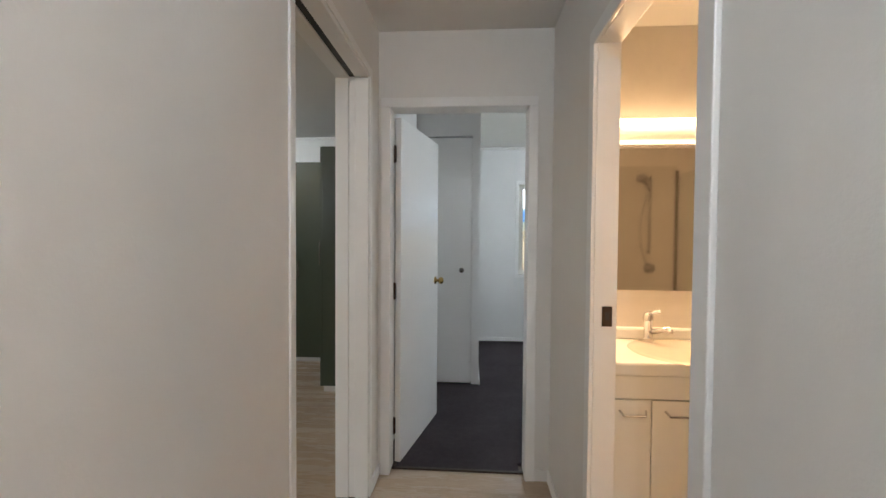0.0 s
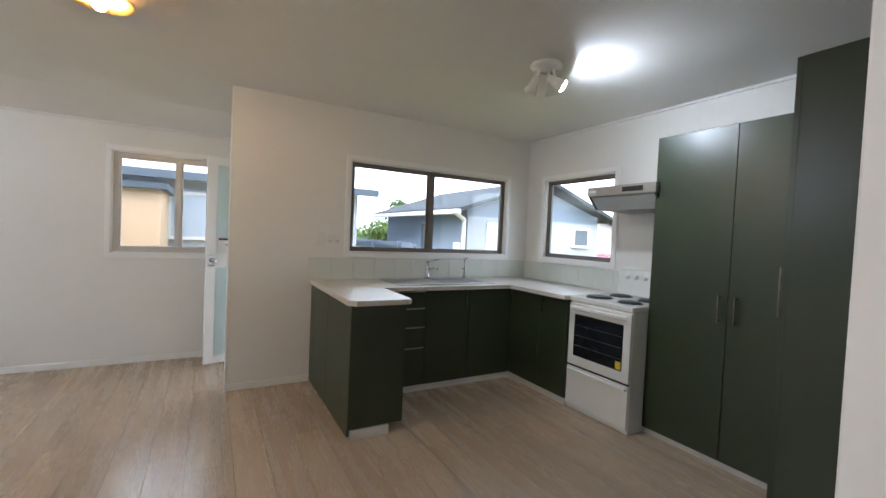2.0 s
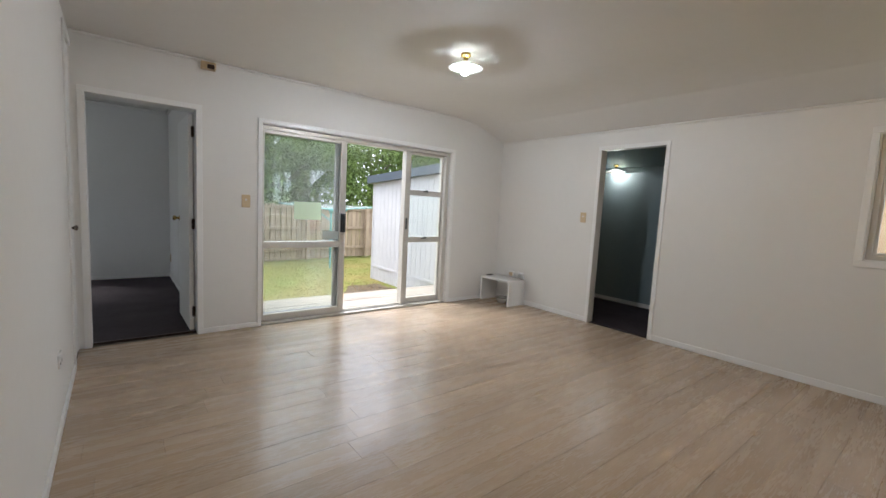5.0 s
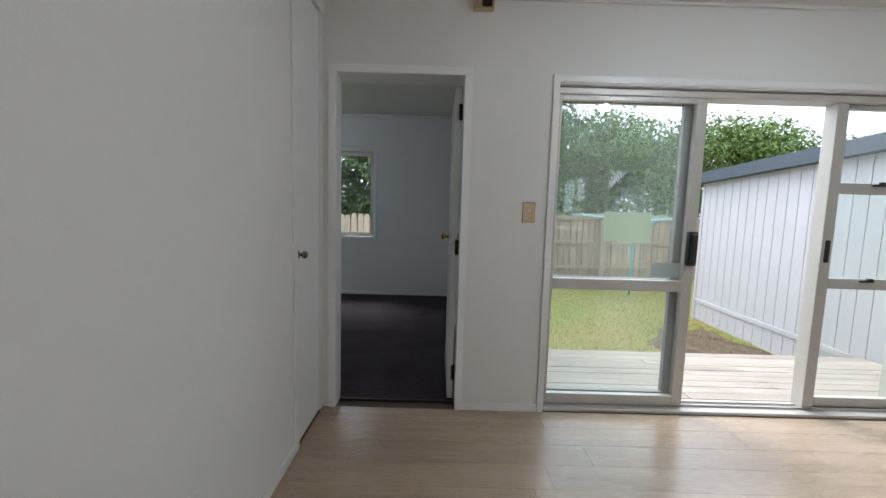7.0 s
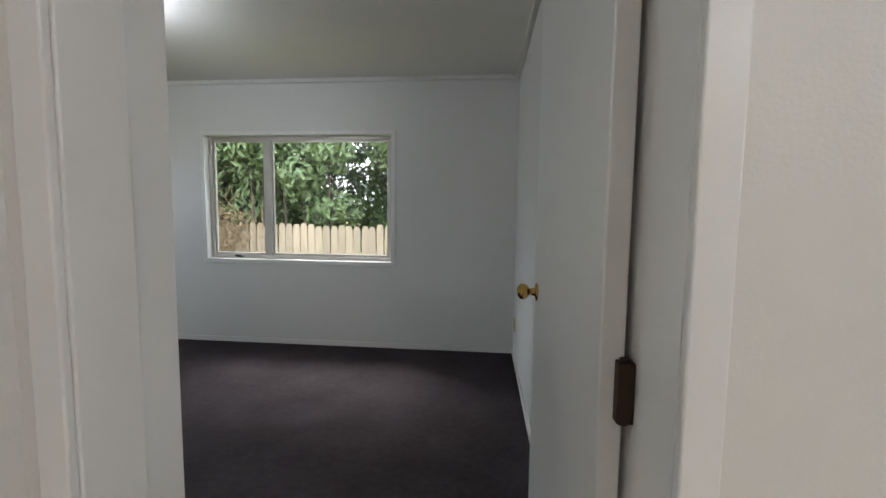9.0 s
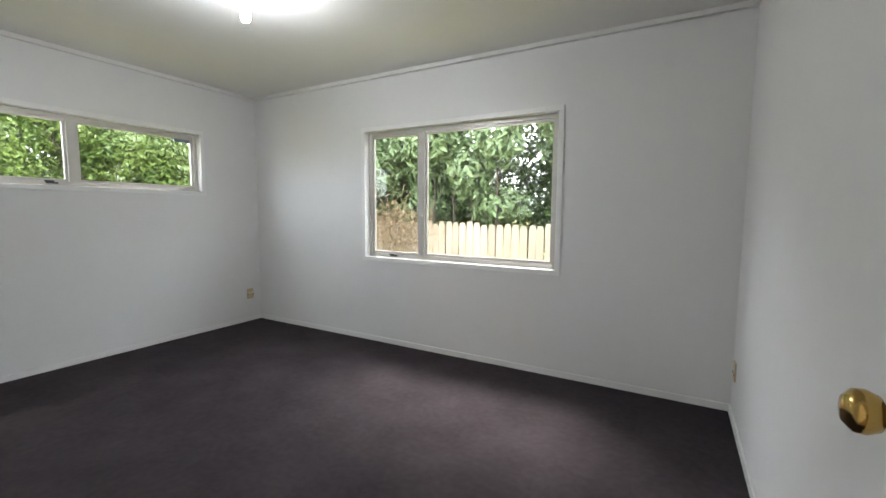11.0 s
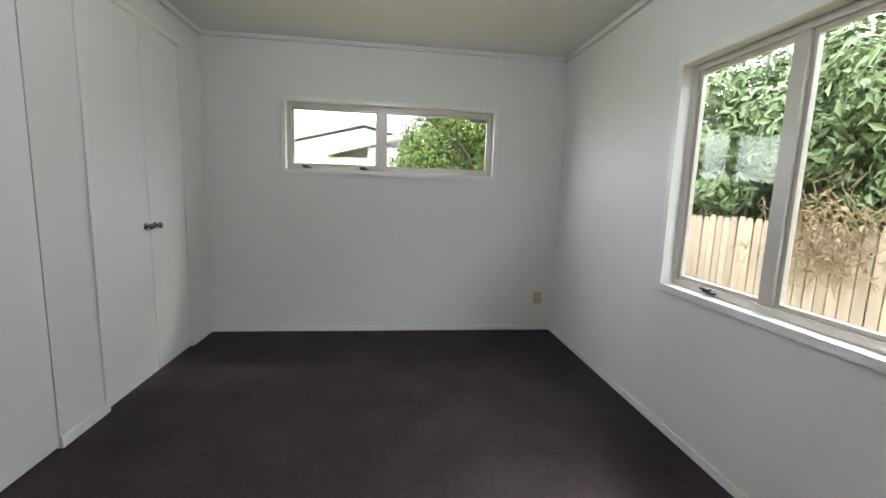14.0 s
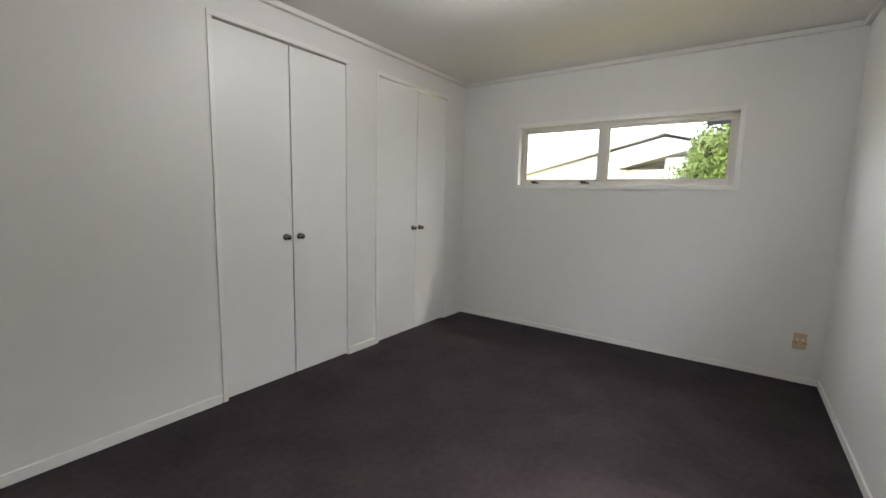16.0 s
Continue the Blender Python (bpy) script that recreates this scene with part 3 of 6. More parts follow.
architrave("y", KN, -1, -3.812, -2.91, 1.985, 1.145, w=0.045, sill=True, label="white window architrave")
jamb("y", KN, KN + 0.1, -3.812, -2.91, 1.985, 1.145, t=0.012, sill=True)
architrave("y", BS, 1, -0.295, 1.495, 1.965, 0.81, w=0.04, sill=True, label="white window architrave")
jamb("y", BS - 0.12, BS, -0.309, 1.509, 1.979, 0.796, t=0.014, sill=True)
architrave("x", BE, -1, -5.58, -3.815, 1.968, 1.418, w=0.038, sill=True, label="white window architrave")
jamb("x", BE, BE + 0.12, -5.594, -3.801, 1.982, 1.404, t=0.014, sill=True)
architrave("y", 5.40, -1, 0.745, 2.6, 1.985, 0.85, w=0.04, sill=True, label="white window architrave")
architrave("y", BY, -1, 0.437, 1.407, 2.245, w=0.03, t=0.012, u_skip=(1,), label="white closet trim")
architrave("y", BY, -1, 1.745, 2.72, 2.245, w=0.03, t=0.012, u_skip=(1,), label="white closet trim")
architrave("x", EX, -1, -2.90, -2.50, 2.32, w=0.05, t=0.012, u_skip=(0,), label="white cupboard trim")
struct("trim", boxes((KX - 0.1, 1.762, 0, KX + 0.004, 1.776, CZ), bevel=0.003), TRIM, "white corner board at the end of the kitchen wall", "trim")
baseboard("x", HW, 1, [(-1, 1.238), (2.192, HY)])
baseboard("y", HY, -1, [(0.489, HE)])
baseboard("x", HE, -1, [(-1, 0.893), (1.667, HY - 0.012)])
baseboard("x", EX, -1, [(-2.445, 1.265)], 0.05)
baseboard("y", SY, 1, [(WX, -4.30), (-1.86, -1.395)], 0.05)
baseboard("x", WX, 1, [(SY + 0.012, -1.422), (-0.628, 2.27)], 0.06)
baseboard("x", KX, 1, [(1.776, 2.42)], 0.06)
baseboard("y", BS, 1, [(BW, BE)], 0.05)
baseboard("x", BE, -1, [(BS + 0.012, BY)], 0.05)
baseboard("x", BW, 1, [(BS + 0.012, BY - 0.05)], 0.05)
baseboard("y", BY, -1, [(-0.56, 0.40), (1.407, 1.715), (2.72, BE - 0.012)], 0.06)
baseboard("y", 5.40, -1, [(0.218, 2.8)], 0.05)
baseboard("x", 0.218, 1, [(3.79, 5.388)], 0.05)
baseboard("x", -6.65, 1, [(-3.3, 0.4)], 0.06)
cornice("y", BS, 1, BW, BE, BZ, 0.035)
cornice("x", BE, -1, BS + 0.035, BY, BZ, 0.035)
cornice("x", BW, 1, BS + 0.035, BY, BZ, 0.035)
cornice("y", BY - 0.004, -1, BW + 0.035, BE - 0.035, BZ, 0.035)
cornice("y", KN, -1, KX, EX, CZ, 0.022)
cornice("y", SY, 1, -4.2, EX, CZ, 0.02)
cornice("x", WX, 1, SY, 2.27, 2.232, 0.02)
cornice("y", 3.80, -1, -0.345, 0.218, CZ, 0.03)
cornice("y", 5.40, -1, 0.218, 2.8, CZ, 0.03)

# windows
wk = window("window_1", "wide dark-framed sliding kitchen window over the sink", "x", KX - 0.06, 2.747, 4.508, 1.157, 1.973, [3.58], ALUDARK, 0.02, mw=0.024)
wn = window("window_2", "small dark-framed kitchen window beside the range hood", "y", KN + 0.06, -3.80, -2.922, 1.157, 1.973, [], ALUDARK, 0.02)
wl = window("window_3", "pale aluminium living room window with two panes", "x", WX - 0.05, 0.852, 1.728, 1.052, 1.973, [1.36], mw=0.016)
wb = window("window_4", "wide pale aluminium bedroom window with opening sash", "y", BS - 0.075, -0.295, 1.495, 0.81, 1.965, [0.905])
we = window("window_5", "high strip bedroom window with two panes", "x", BE + 0.075, -5.58, -3.815, 1.418, 1.968, [-4.60])
wf = window("window_6", "white-framed far bedroom window", "y", 5.46, 0.745, 2.6, 0.85, 1.985, [1.7])
part("tape", boxes((BE + 0.066, -5.545, 1.885, BE + 0.0725, -5.375, 1.922)), BLUEH, we, "dark blue tape strip across the corner of the pane")
stay(wb, "y", BS - 0.05, 1, 1.20, 0.824)
stay(we, "x", BE + 0.05, -1, -3.98, 1.432)
stay(we, "x", BE + 0.05, -1, -4.46, 1.432)

# sliding glass door
sd = tagged(thing("door_1", "aluminium sliding glass door standing half open", "sliding door", (-3.08, -3.07, 0)), kind="structure")
part("door_frame", boxes((-1.912, -3.14, 0.0, -1.90, -3.0, 1.978), (-4.248, -3.14, 0.0, -4.19, -3.0, 1.978), (-4.19, -3.14, 1.94, -1.912, -3.0, 1.978), (-4.19, -3.14, 0.0, -1.912, -2.965, 0.022), bevel=0.003), ALU, sd)
part("track_sill", boxes((-4.19, -3.09, 0.022, -1.94, -3.08, 0.036), (-4.19, -3.04, 0.022, -1.94, -3.03, 0.036)), ALU, sd)
part("mullion", boxes((-3.655, -3.12, 0.022, -3.59, -3.03, 1.94), bevel=0.003), ALU, sd)


def panel(name, x0, x1, y, stile, rails, z0=0.036, z1=1.94, label="", material=ALU, stile1=0):
    stile1 = stile1 or stile
    p = part(name, boxes((x0, y - 0.02, z0, x0 + stile, y + 0.02, z1), (x1 - stile1, y - 0.02, z0, x1, y + 0.02, z1), (x0 + stile, y - 0.02, z1 - 0.03, x1 - stile1, y + 0.02, z1), (x0 + stile, y - 0.02, z0, x1 - stile1, y + 0.02, z0 + 0.06), *[(x0 + stile, y - 0.02, r - 0.033, x1 - stile1, y + 0.02, r + 0.033) for r in rails], bevel=0.003), material, sd, label)
    zs = [z0 + 0.06, *rails, z1 - 0.03]
    for a, b in zip(zs, zs[1:]):
        g = part("pane", boxes((x0 + stile - 0.004, y - 0.003, a + 0.02 if a in rails else a - 0.005, x1 - stile1 + 0.004, y + 0.003, b - 0.02 if b in rails else b + 0.005)), DUSTY, p)
        g.visible_shadow = False
    return p


slide = panel("sliding_panel", -2.802, -1.914, -3.035, 0.064, (0.806,), stile1=0.022)
panel("fixed_panel", -2.785, -1.914, -3.095, 0.085, (0.806,), stile1=0.02, label="fixed glass panel, shade put into its darker frame", material=ALUSHADE)
panel("side_light", -4.195, -3.655, -3.075, 0.028, (1.44, 0.845), label="narrow side light with two awning sashes")
part("door_handle", boxes((-2.796, -3.015, 0.94, -2.742, -2.985, 1.15), (-2.785, -2.985, 0.955, -2.752, -2.962, 1.135), bevel=0.005), BLACK, slide, "black D handle")
for z in (1.455, 0.86):
    part("window_catch", boxes((-3.95, -3.05, z, -3.87, -3.03, z + 0.012), (-3.935, -3.04, z + 0.012, -3.90, -3.02, z + 0.026), bevel=0.003), BLACK, sd)
part("window_catch", boxes((-3.63, -3.03, 0.98, -3.61, -3.012, 1.12), bevel=0.004), BLACK, sd)
part("safety_sticker", boxes((-2.236, -3.0300, 1.072, -2.525, -3.0312, 1.258)), STICK, slide, "pale green rectangular sticker")
part("maker_sticker", boxes((-2.55, -3.0300, 0.86, -2.73, -3.0312, 0.95)), shade_mat("clear_sticker", (0.5, 0.52, 0.5)), slide, "small grey sticker with unreadable lines")

# doors
leaf("door", "white painted flush hall door standing open", (-0.296, 2.478, 0), 0.708, 1.985, 77, side=-1, knob_mat=BRASS)
leaf("door", "white painted flush bedroom door open against the wall", (-1.304, -3.09, 0), 0.722, 1.985, 270.5, side=-1, knob_mat=BRASS, knob_z=1.025, hinges=(0.185, 1.005, 1.835), hinge_y=-0.034)
leaf("door", "white painted bathroom door standing open", (0.662, 0.955, 0), 0.68, 1.97, 5, side=-1, knob_mat=BRASS)
ed = leaf("door", "white entry door with frosted glass panels standing open before the window", (-5.055, 2.255, 0), 0.68, 1.975, 284, side=1, knob_mat=CHROME, material=DOORP)


def entry_glass():
    m = pose(-5.055, 2.255, 0, 0, 0, 284)
    for z0, z1 in ((0.085, 0.93), (1.06, 1.905)):
        bm = boxes((0.1, -0.004, z0, 0.595, 0.04, z1))
        bmesh.ops.transform(bm, matrix=m, verts=bm.verts)
        part("frosted_pane", bm, FROST, ed, "pale frosted glass panel")
    bm = boxes((0.605, 0.036, 0.95, 0.66, 0.044, 1.05), bevel=0.004)
    bmesh.ops.transform(bm, matrix=m, verts=bm.verts)
    part("lock_plate", bm, CHROME, ed)
    bm = boxes((0.22, 0.04, 1.075, 0.585, 0.044, 1.22))
    bmesh.ops.transform(bm, matrix=m, verts=bm.verts)
    part("notice", bm, PLATE, ed, "small white notice with dark bars")
    bm = boxes(*[(0.23, 0.044, z, e, 0.0455, z + k) for z, k, e in ((1.195, 0.018, 0.575), (1.15, 0.006, 0.52), (1.135, 0.006, 0.5))] + [(0.38, 0.044, 1.09, 0.48, 0.0455, 1.125), (0.40, 0.044, 1.125, 0.46, 0.0455, 1.15)])
    bmesh.ops.transform(bm, matrix=m, verts=bm.verts)
    part("notice_lines", bm, BLACK, ed)


entry_glass()


def closet(name, label, axis, face, out, doors, z1, knobs, group, z0=0.015, material=DOORP, zk=0.99):
    """Flush cupboard doors in a wall opening; doors: (u0, u1) pairs."""
    u = (doors[0][0] + doors[-1][1]) / 2
    t = thing(name, label, "closet", (face, u, 0) if axis == "x" else (u, face, 0), group)
    for (a, b), k in zip(doors, knobs):
        d = part("closet_door", boxes(ob_box(axis, face - out * 0.022, face - out * 0.002, a + 0.004, b - 0.004, z0, z1 - 0.012), bevel=0.003), material, t)
        at, ax = ((face - out * 0.002, k, zk), (out, 0, 0)) if axis == "x" else ((k, face - out * 0.002, zk), (0, out, 0))
        knob(d, at, ax, NICKEL, 0.019)
    return t


closet("closet", "white built-in closet with two flush doors and round knobs", "y", BY, -1, [(0.437, 0.925), (0.925, 1.407)], 2.245, [0.870, 0.977], "bedroom closets")
closet("closet", "white built-in closet with two flush doors beside the window wall", "y", BY, -1, [(1.745, 2.255), (2.255, 2.72)], 2.245, [2.205, 2.305], "bedroom closets")
closet("closet", "white far bedroom closet with a single flush door", "y", 3.80, -1, [(-0.42, 0.15)], 2.2, [0.06], "far closets", zk=1.02)
closet("cupboard", "white linen cupboard door beside the bedroom door", "x", EX, -1, [(-2.90, -2.50)], 2.315, [-2.535], "linen cupboard", zk=1.0)
struct("wall_closet_lining", boxes((-0.44, 3.885, 0, 0.138, 3.90, 2.3), (EX + 0.05, -2.92, 0, EX + 0.06, -2.44, 2.4)), BEDWALL, "plain inside of the cupboards", "wall")
strike = thing("strike_plate", "dark bronze strike plate on the bathroom jamb", "strike plate", (0.61, 1.611, 1.037))
part("plate", boxes((0.594, 1.606, 1.0, 0.628, 1.611, 1.07), bevel=0.001), BRONZE, strike)
part("latch_hole", boxes((0.604, 1.6045, 1.022, 0.618, 1.6059, 1.05)), BLACK, strike)


# ---- lamps ----
def saucer_lamp(x, y, z, shade, bulb, label, group="ceiling saucer lamps"):
    """A shallow glass saucer shade on a short brass stem, bulb below."""
    t = thing("ceiling_lamp", label, "ceiling lamp", (x, y, z), group)
    part("ceiling_rose", spin([(0, 0), (0.038, 0), (0.038, -0.02), (0.02, -0.03), (0, -0.03)], (x, y, z), 20), BRASS, t, smooth=True)
    part("lamp_holder", spin([(0.018, -0.03), (0.018, -0.085), (0.022, -0.09), (0, -0.09)], (x, y, z), 16), BRASS, t, smooth=True)
    part("shade", spin([(0.025, -0.06), (0.05, -0.066), (0.1, -0.09), (0.132, -0.108), (0.13, -0.113), (0.095, -0.096), (0.05, -0.072), (0.025, -0.066)], (x, y, z), 36), shade, t, smooth=True)
    part("bulb", spin([(0, -0.085), (0.018, -0.09), (0.03, -0.115), (0.03, -0.135), (0.018, -0.152), (0, -0.157)], (x, y, z), 20), bulb, t, smooth=True)
    return t


saucer_lamp(-2.85, 1.17, CZ, WARMSHADE, WARMBULB, "lit ceiling lamp with warm yellow glass saucer shade")
saucer_lamp(-2.90, -1.19, CZ, COOLSHADE, LIVBULB, "lit ceiling lamp with white glass saucer shade")
saucer_lamp(-6.5, -1.95, 2.02, COOLSHADE, DIMBULB, "lit ceiling lamp in the dark teal room")


def spot_cluster(x, y, z):
    t = thing("spot_lamp", "white three-arm ceiling spotlight with one lit bulb", "ceiling lamp", (x, y, z))
    part("base_plate", spin([(0, 0), (0.10, 0), (0.102, -0.012), (0.092, -0.026), (0.03, -0.034), (0, -0.034)], (x, y, z), 32), ENAMEL, t, smooth=True)
    for ang, reach, drop, tilt, lit in ((205, 0.075, 0.075, -0.95, False), (50, 0.05, 0.075, -0.6, True), (118, 0.09, 0.065, -0.75, False)):
        d = Vector((math.cos(radians(ang)), math.sin(radians(ang)), 0))
        a = Vector((x, y, z - 0.03)) + d * 0.045
        b = a + d * (reach - 0.04) + Vector((0, 0, -drop))
        w = (d * (1.0 if lit else 0.5) + Vector((0, 0, tilt))).normalized()
        part("arm", rods((a, b, 0.010), (b - w * 0.05, b - w * 0.03, 0.016), seg=10), ENAMEL, t)
        head = part("spot_head", spin([(0.014, -0.05), (0.025, -0.042), (0.027, -0.005), (0.030, 0.012), (0.047, 0.062), (0.043, 0.063), (0.027, 0.014), (0.0, 0.008)], b, 26, w), ENAMEL, t, smooth=True)
        part("bulb", spin([(0, 0.015), (0.024, 0.022), (0.038, 0.05), (0.036, 0.064), (0.02, 0.071), (0, 0.072)], b, 20, w), SPOTBULB if lit else PLATE, head, smooth=True)
    return t


spot_cluster(-2.405, 3.465, CZ)
bl = thing("ceiling_lamp", "bare lit cylindrical bulb on a white batten holder", "ceiling lamp", (0.95, -4.61, BZ))
part("batten_holder", spin([(0, 0), (0.045, 0), (0.045, -0.015), (0.022, -0.025), (0.02, -0.135), (0, -0.135)], (0.95, -4.61, BZ), 22), ENAMEL, bl, smooth=True)
part("bulb", spin([(0, -0.13), (0.018, -0.135), (0.024, -0.155), (0.024, -0.22), (0.018, -0.235), (0, -0.238)], (0.95, -4.61, BZ), 20), COOLBULB, bl, smooth=True)
# Assumed lamp, never in view, added so the hall walls aren't dark.
hl = thing("ceiling_lamp", "unseen bare bulb on a batten holder, assumed and added to light the hall", "ceiling lamp", (0.1, -0.55, 2.41))
part("batten_holder", spin([(0, 0), (0.045, 0), (0.045, -0.015), (0.022, -0.025), (0.02, -0.055), (0, -0.055)], (0.1, -0.55, 2.41), 22), ENAMEL, hl, smooth=True)
part("bulb", spin([(0, -0.05), (0.018, -0.055), (0.024, -0.075), (0.024, -0.125), (0.018, -0.14), (0, -0.143)], (0.1, -0.55, 2.41), 20), HALLFILL, hl, smooth=True)
# Added bulb, out of view: lifts the far bedroom beyond its daylight.
fb = thing("ceiling_lamp", "unseen bare bulb on a batten holder, added to brighten the far bedroom", "ceiling lamp", (1.6, 4.0, CZ))
part("batten_holder", spin([(0, 0), (0.045, 0), (0.045, -0.015), (0.022, -0.025), (0.02, -0.055), (0, -0.055)], (1.6, 4.0, CZ), 22), ENAMEL, fb, smooth=True)
part("bulb", spin([(0, -0.05), (0.018, -0.055), (0.024, -0.075), (0.024, -0.125), (0.018, -0.14), (0, -0.143)], (1.6, 4.0, CZ), 20), FARFILL, fb, smooth=True)
vb = thing("vanity_light", "warm white light bar above the bathroom mirror", "wall lamp", (1.1, 2.355, 1.9))
part("light_backplate", boxes((0.70, 2.33, 1.79, 1.58, 2.355, 1.92), bevel=0.003), PLATE, vb)
part("diffuser", boxes((0.70, 2.29, 1.878, 1.58, 2.329, 1.915), bevel=0.008), WARMBAR, vb)
_bar = new("bar_light", bpy.data.lights.new("bar_light", 'AREA'))
_bar.data.shape, _bar.data.size, _bar.data.size_y, _bar.data.energy, _bar.data.color = 'RECTANGLE', 0.7, 0.05, 8.5, (1.0, 0.58, 0.28)
_bar.matrix_world = look((1.1, 2.28, 1.87), (1.1, 1.5, 1.1))


# ---- kitchen ----
def pull(parent, axis, face, out, u, z0, z1, material=NICKEL):
    """A slim vertical bar handle on two posts."""
    p = (lambda d, z: (face + out * d, u, z)) if axis == "x" else (lambda d, z: (u, face + out * d, z))
    bm = rods((p(0.03, z0), p(0.03, z1), 0.0065), (p(0, z0 + 0.012), p(0.03, z0 + 0.012), 0.005), (p(0, z1 - 0.012), p(0.03, z1 - 0.012), 0.005), seg=8)
    return part("handle", bm, material, parent)


def unit(name, label, category, body, kick, doors, handles, group="kitchen cabinets"):
    """A cabinet: body box, recessed kickboard, front panels (box rows) and handles (axis, face, out, u, z0, z1, door index)."""
    x0, y0, z0, x1, y1, z1 = body
    t = thing(name, label, category, ((x0 + x1) / 2, (y0 + y1) / 2, 0), group)
    part("body", boxes(body), GREEN, t)
    if kick:
        part("kickboard", boxes(kick), KICK, t, "white kickboard")
    made = [part("door" if category != "drawers" else "drawer_front", boxes(d, bevel=0.002), GREEN, t) for d in doors]
    for ax, face, out, u, a, b, i in handles:
        pull(made[i], ax, face, out, u, a, b)
    return t


FX, FY = -3.50, 4.17   # door fronts of the two runs
# peninsula
pen = unit("cabinet", "olive green peninsula cabinet end with a white kickboard", "cabinet", (-3.52, 2.44, 0.062, -2.935, 2.80, 0.865), (-3.52, 2.445, 0, -2.908, 2.70, 0.062),
           [(-3.98, 2.42, 0.016, -3.50, 2.44, 0.865), (-3.497, 2.42, 0.016, -2.935, 2.44, 0.865), (-2.935, 2.42, 0.066, -2.917, 2.80, 0.865)], [])
unit("cabinet", "olive green back panel of the peninsula at the wall", "cabinet", (KX, 2.44, 0.09, -3.522, 2.80, 0.865), (KX, 2.445, 0, -3.522, 2.72, 0.09), [(KX, 2.42, 0.016, -3.983, 2.44, 0.865)], [])
zs = [0.056, 0.385, 0.56, 0.72, 0.862]
dr = unit("cabinet", "olive green drawer unit with four drawers", "drawers", (KX, 2.802, 0.052, FX - 0.018, 3.25, 0.865), (KX, 2.802, 0, FX - 0.012, 3.25, 0.052), [(FX - 0.018, 2.85, a + 0.002, FX, 3.247, b - 0.004) for a, b in zip(zs, zs[1:])], [])
for z in zs[1:]:
    part("finger_pull", boxes((FX - 0.006, 2.86, z - 0.014, FX + 0.006, 3.24, z - 0.006)), STEEL, dr)
unit("cabinet", "olive green sink cabinet with one door", "cabinet", (KX, 3.252, 0.052, FX - 0.018, 3.69, 0.80), (KX, 3.252, 0, FX - 0.012, 3.69, 0.052), [(FX - 0.018, 3.252, 0.056, FX, 3.688, 0.862)], [("x", FX, 1, 3.645, 0.71, 0.82, 0)])
unit("cabinet", "olive green corner cabinet with one door", "cabinet", (KX, 3.692, 0.052, FX - 0.018, KN, 0.80), (KX, 3.692, 0, FX - 0.012, KN, 0.052), [(FX - 0.018, 3.692, 0.056, FX, 4.168, 0.862)], [])
unit("cabinet", "olive green base cabinet beside the stove", "cabinet", (FX - 0.016, FY + 0.018, 0.052, -2.785, KN, 0.865), (FX - 0.012, FY + 0.012, 0, -2.785, KN, 0.052), [(-3.498, FY, 0.056, -3.115, FY + 0.018, 0.862), (-3.112, FY, 0.056, -2.787, FY + 0.018, 0.862)], [("y", FY, -1, -3.06, 0.72, 0.83, 1)])


def worktop():
    """One continuous laminate top: peninsula, sink run and stove run."""
    bm = bmesh.new()
    pts = [(KX + 0.002, 2.40), (-2.93, 2.40), (-2.885, 2.445), (-2.885, 2.80), (-2.92, 2.838), (-3.46, 2.838), (-3.46, 4.119), (-2.778, 4.119), (-2.778, KN - 0.002), (KX + 0.002, KN - 0.002)]
    lo = [bm.verts.new((x, y, 0.866)) for x, y in pts]
    hi = [bm.verts.new((x, y, 0.9)) for x, y in pts]
    bm.faces.new(list(reversed(lo)))
    top = bm.faces.new(hi)
    for i in range(len(pts)):
        j = (i + 1) % len(pts)
        bm.faces.new((lo[i], lo[j], hi[j], hi[i]))
    bmesh.ops.bevel(bm, geom=[e for e in top.edges], offset=0.006, segments=2, affect='EDGES')
    t = thing("worktop", "speckled off-white laminate worktop with rounded edge", "worktop", (-3.78, 3.6, 0.866))
    part("top", bm, BENCH, t)
    return t


worktop()


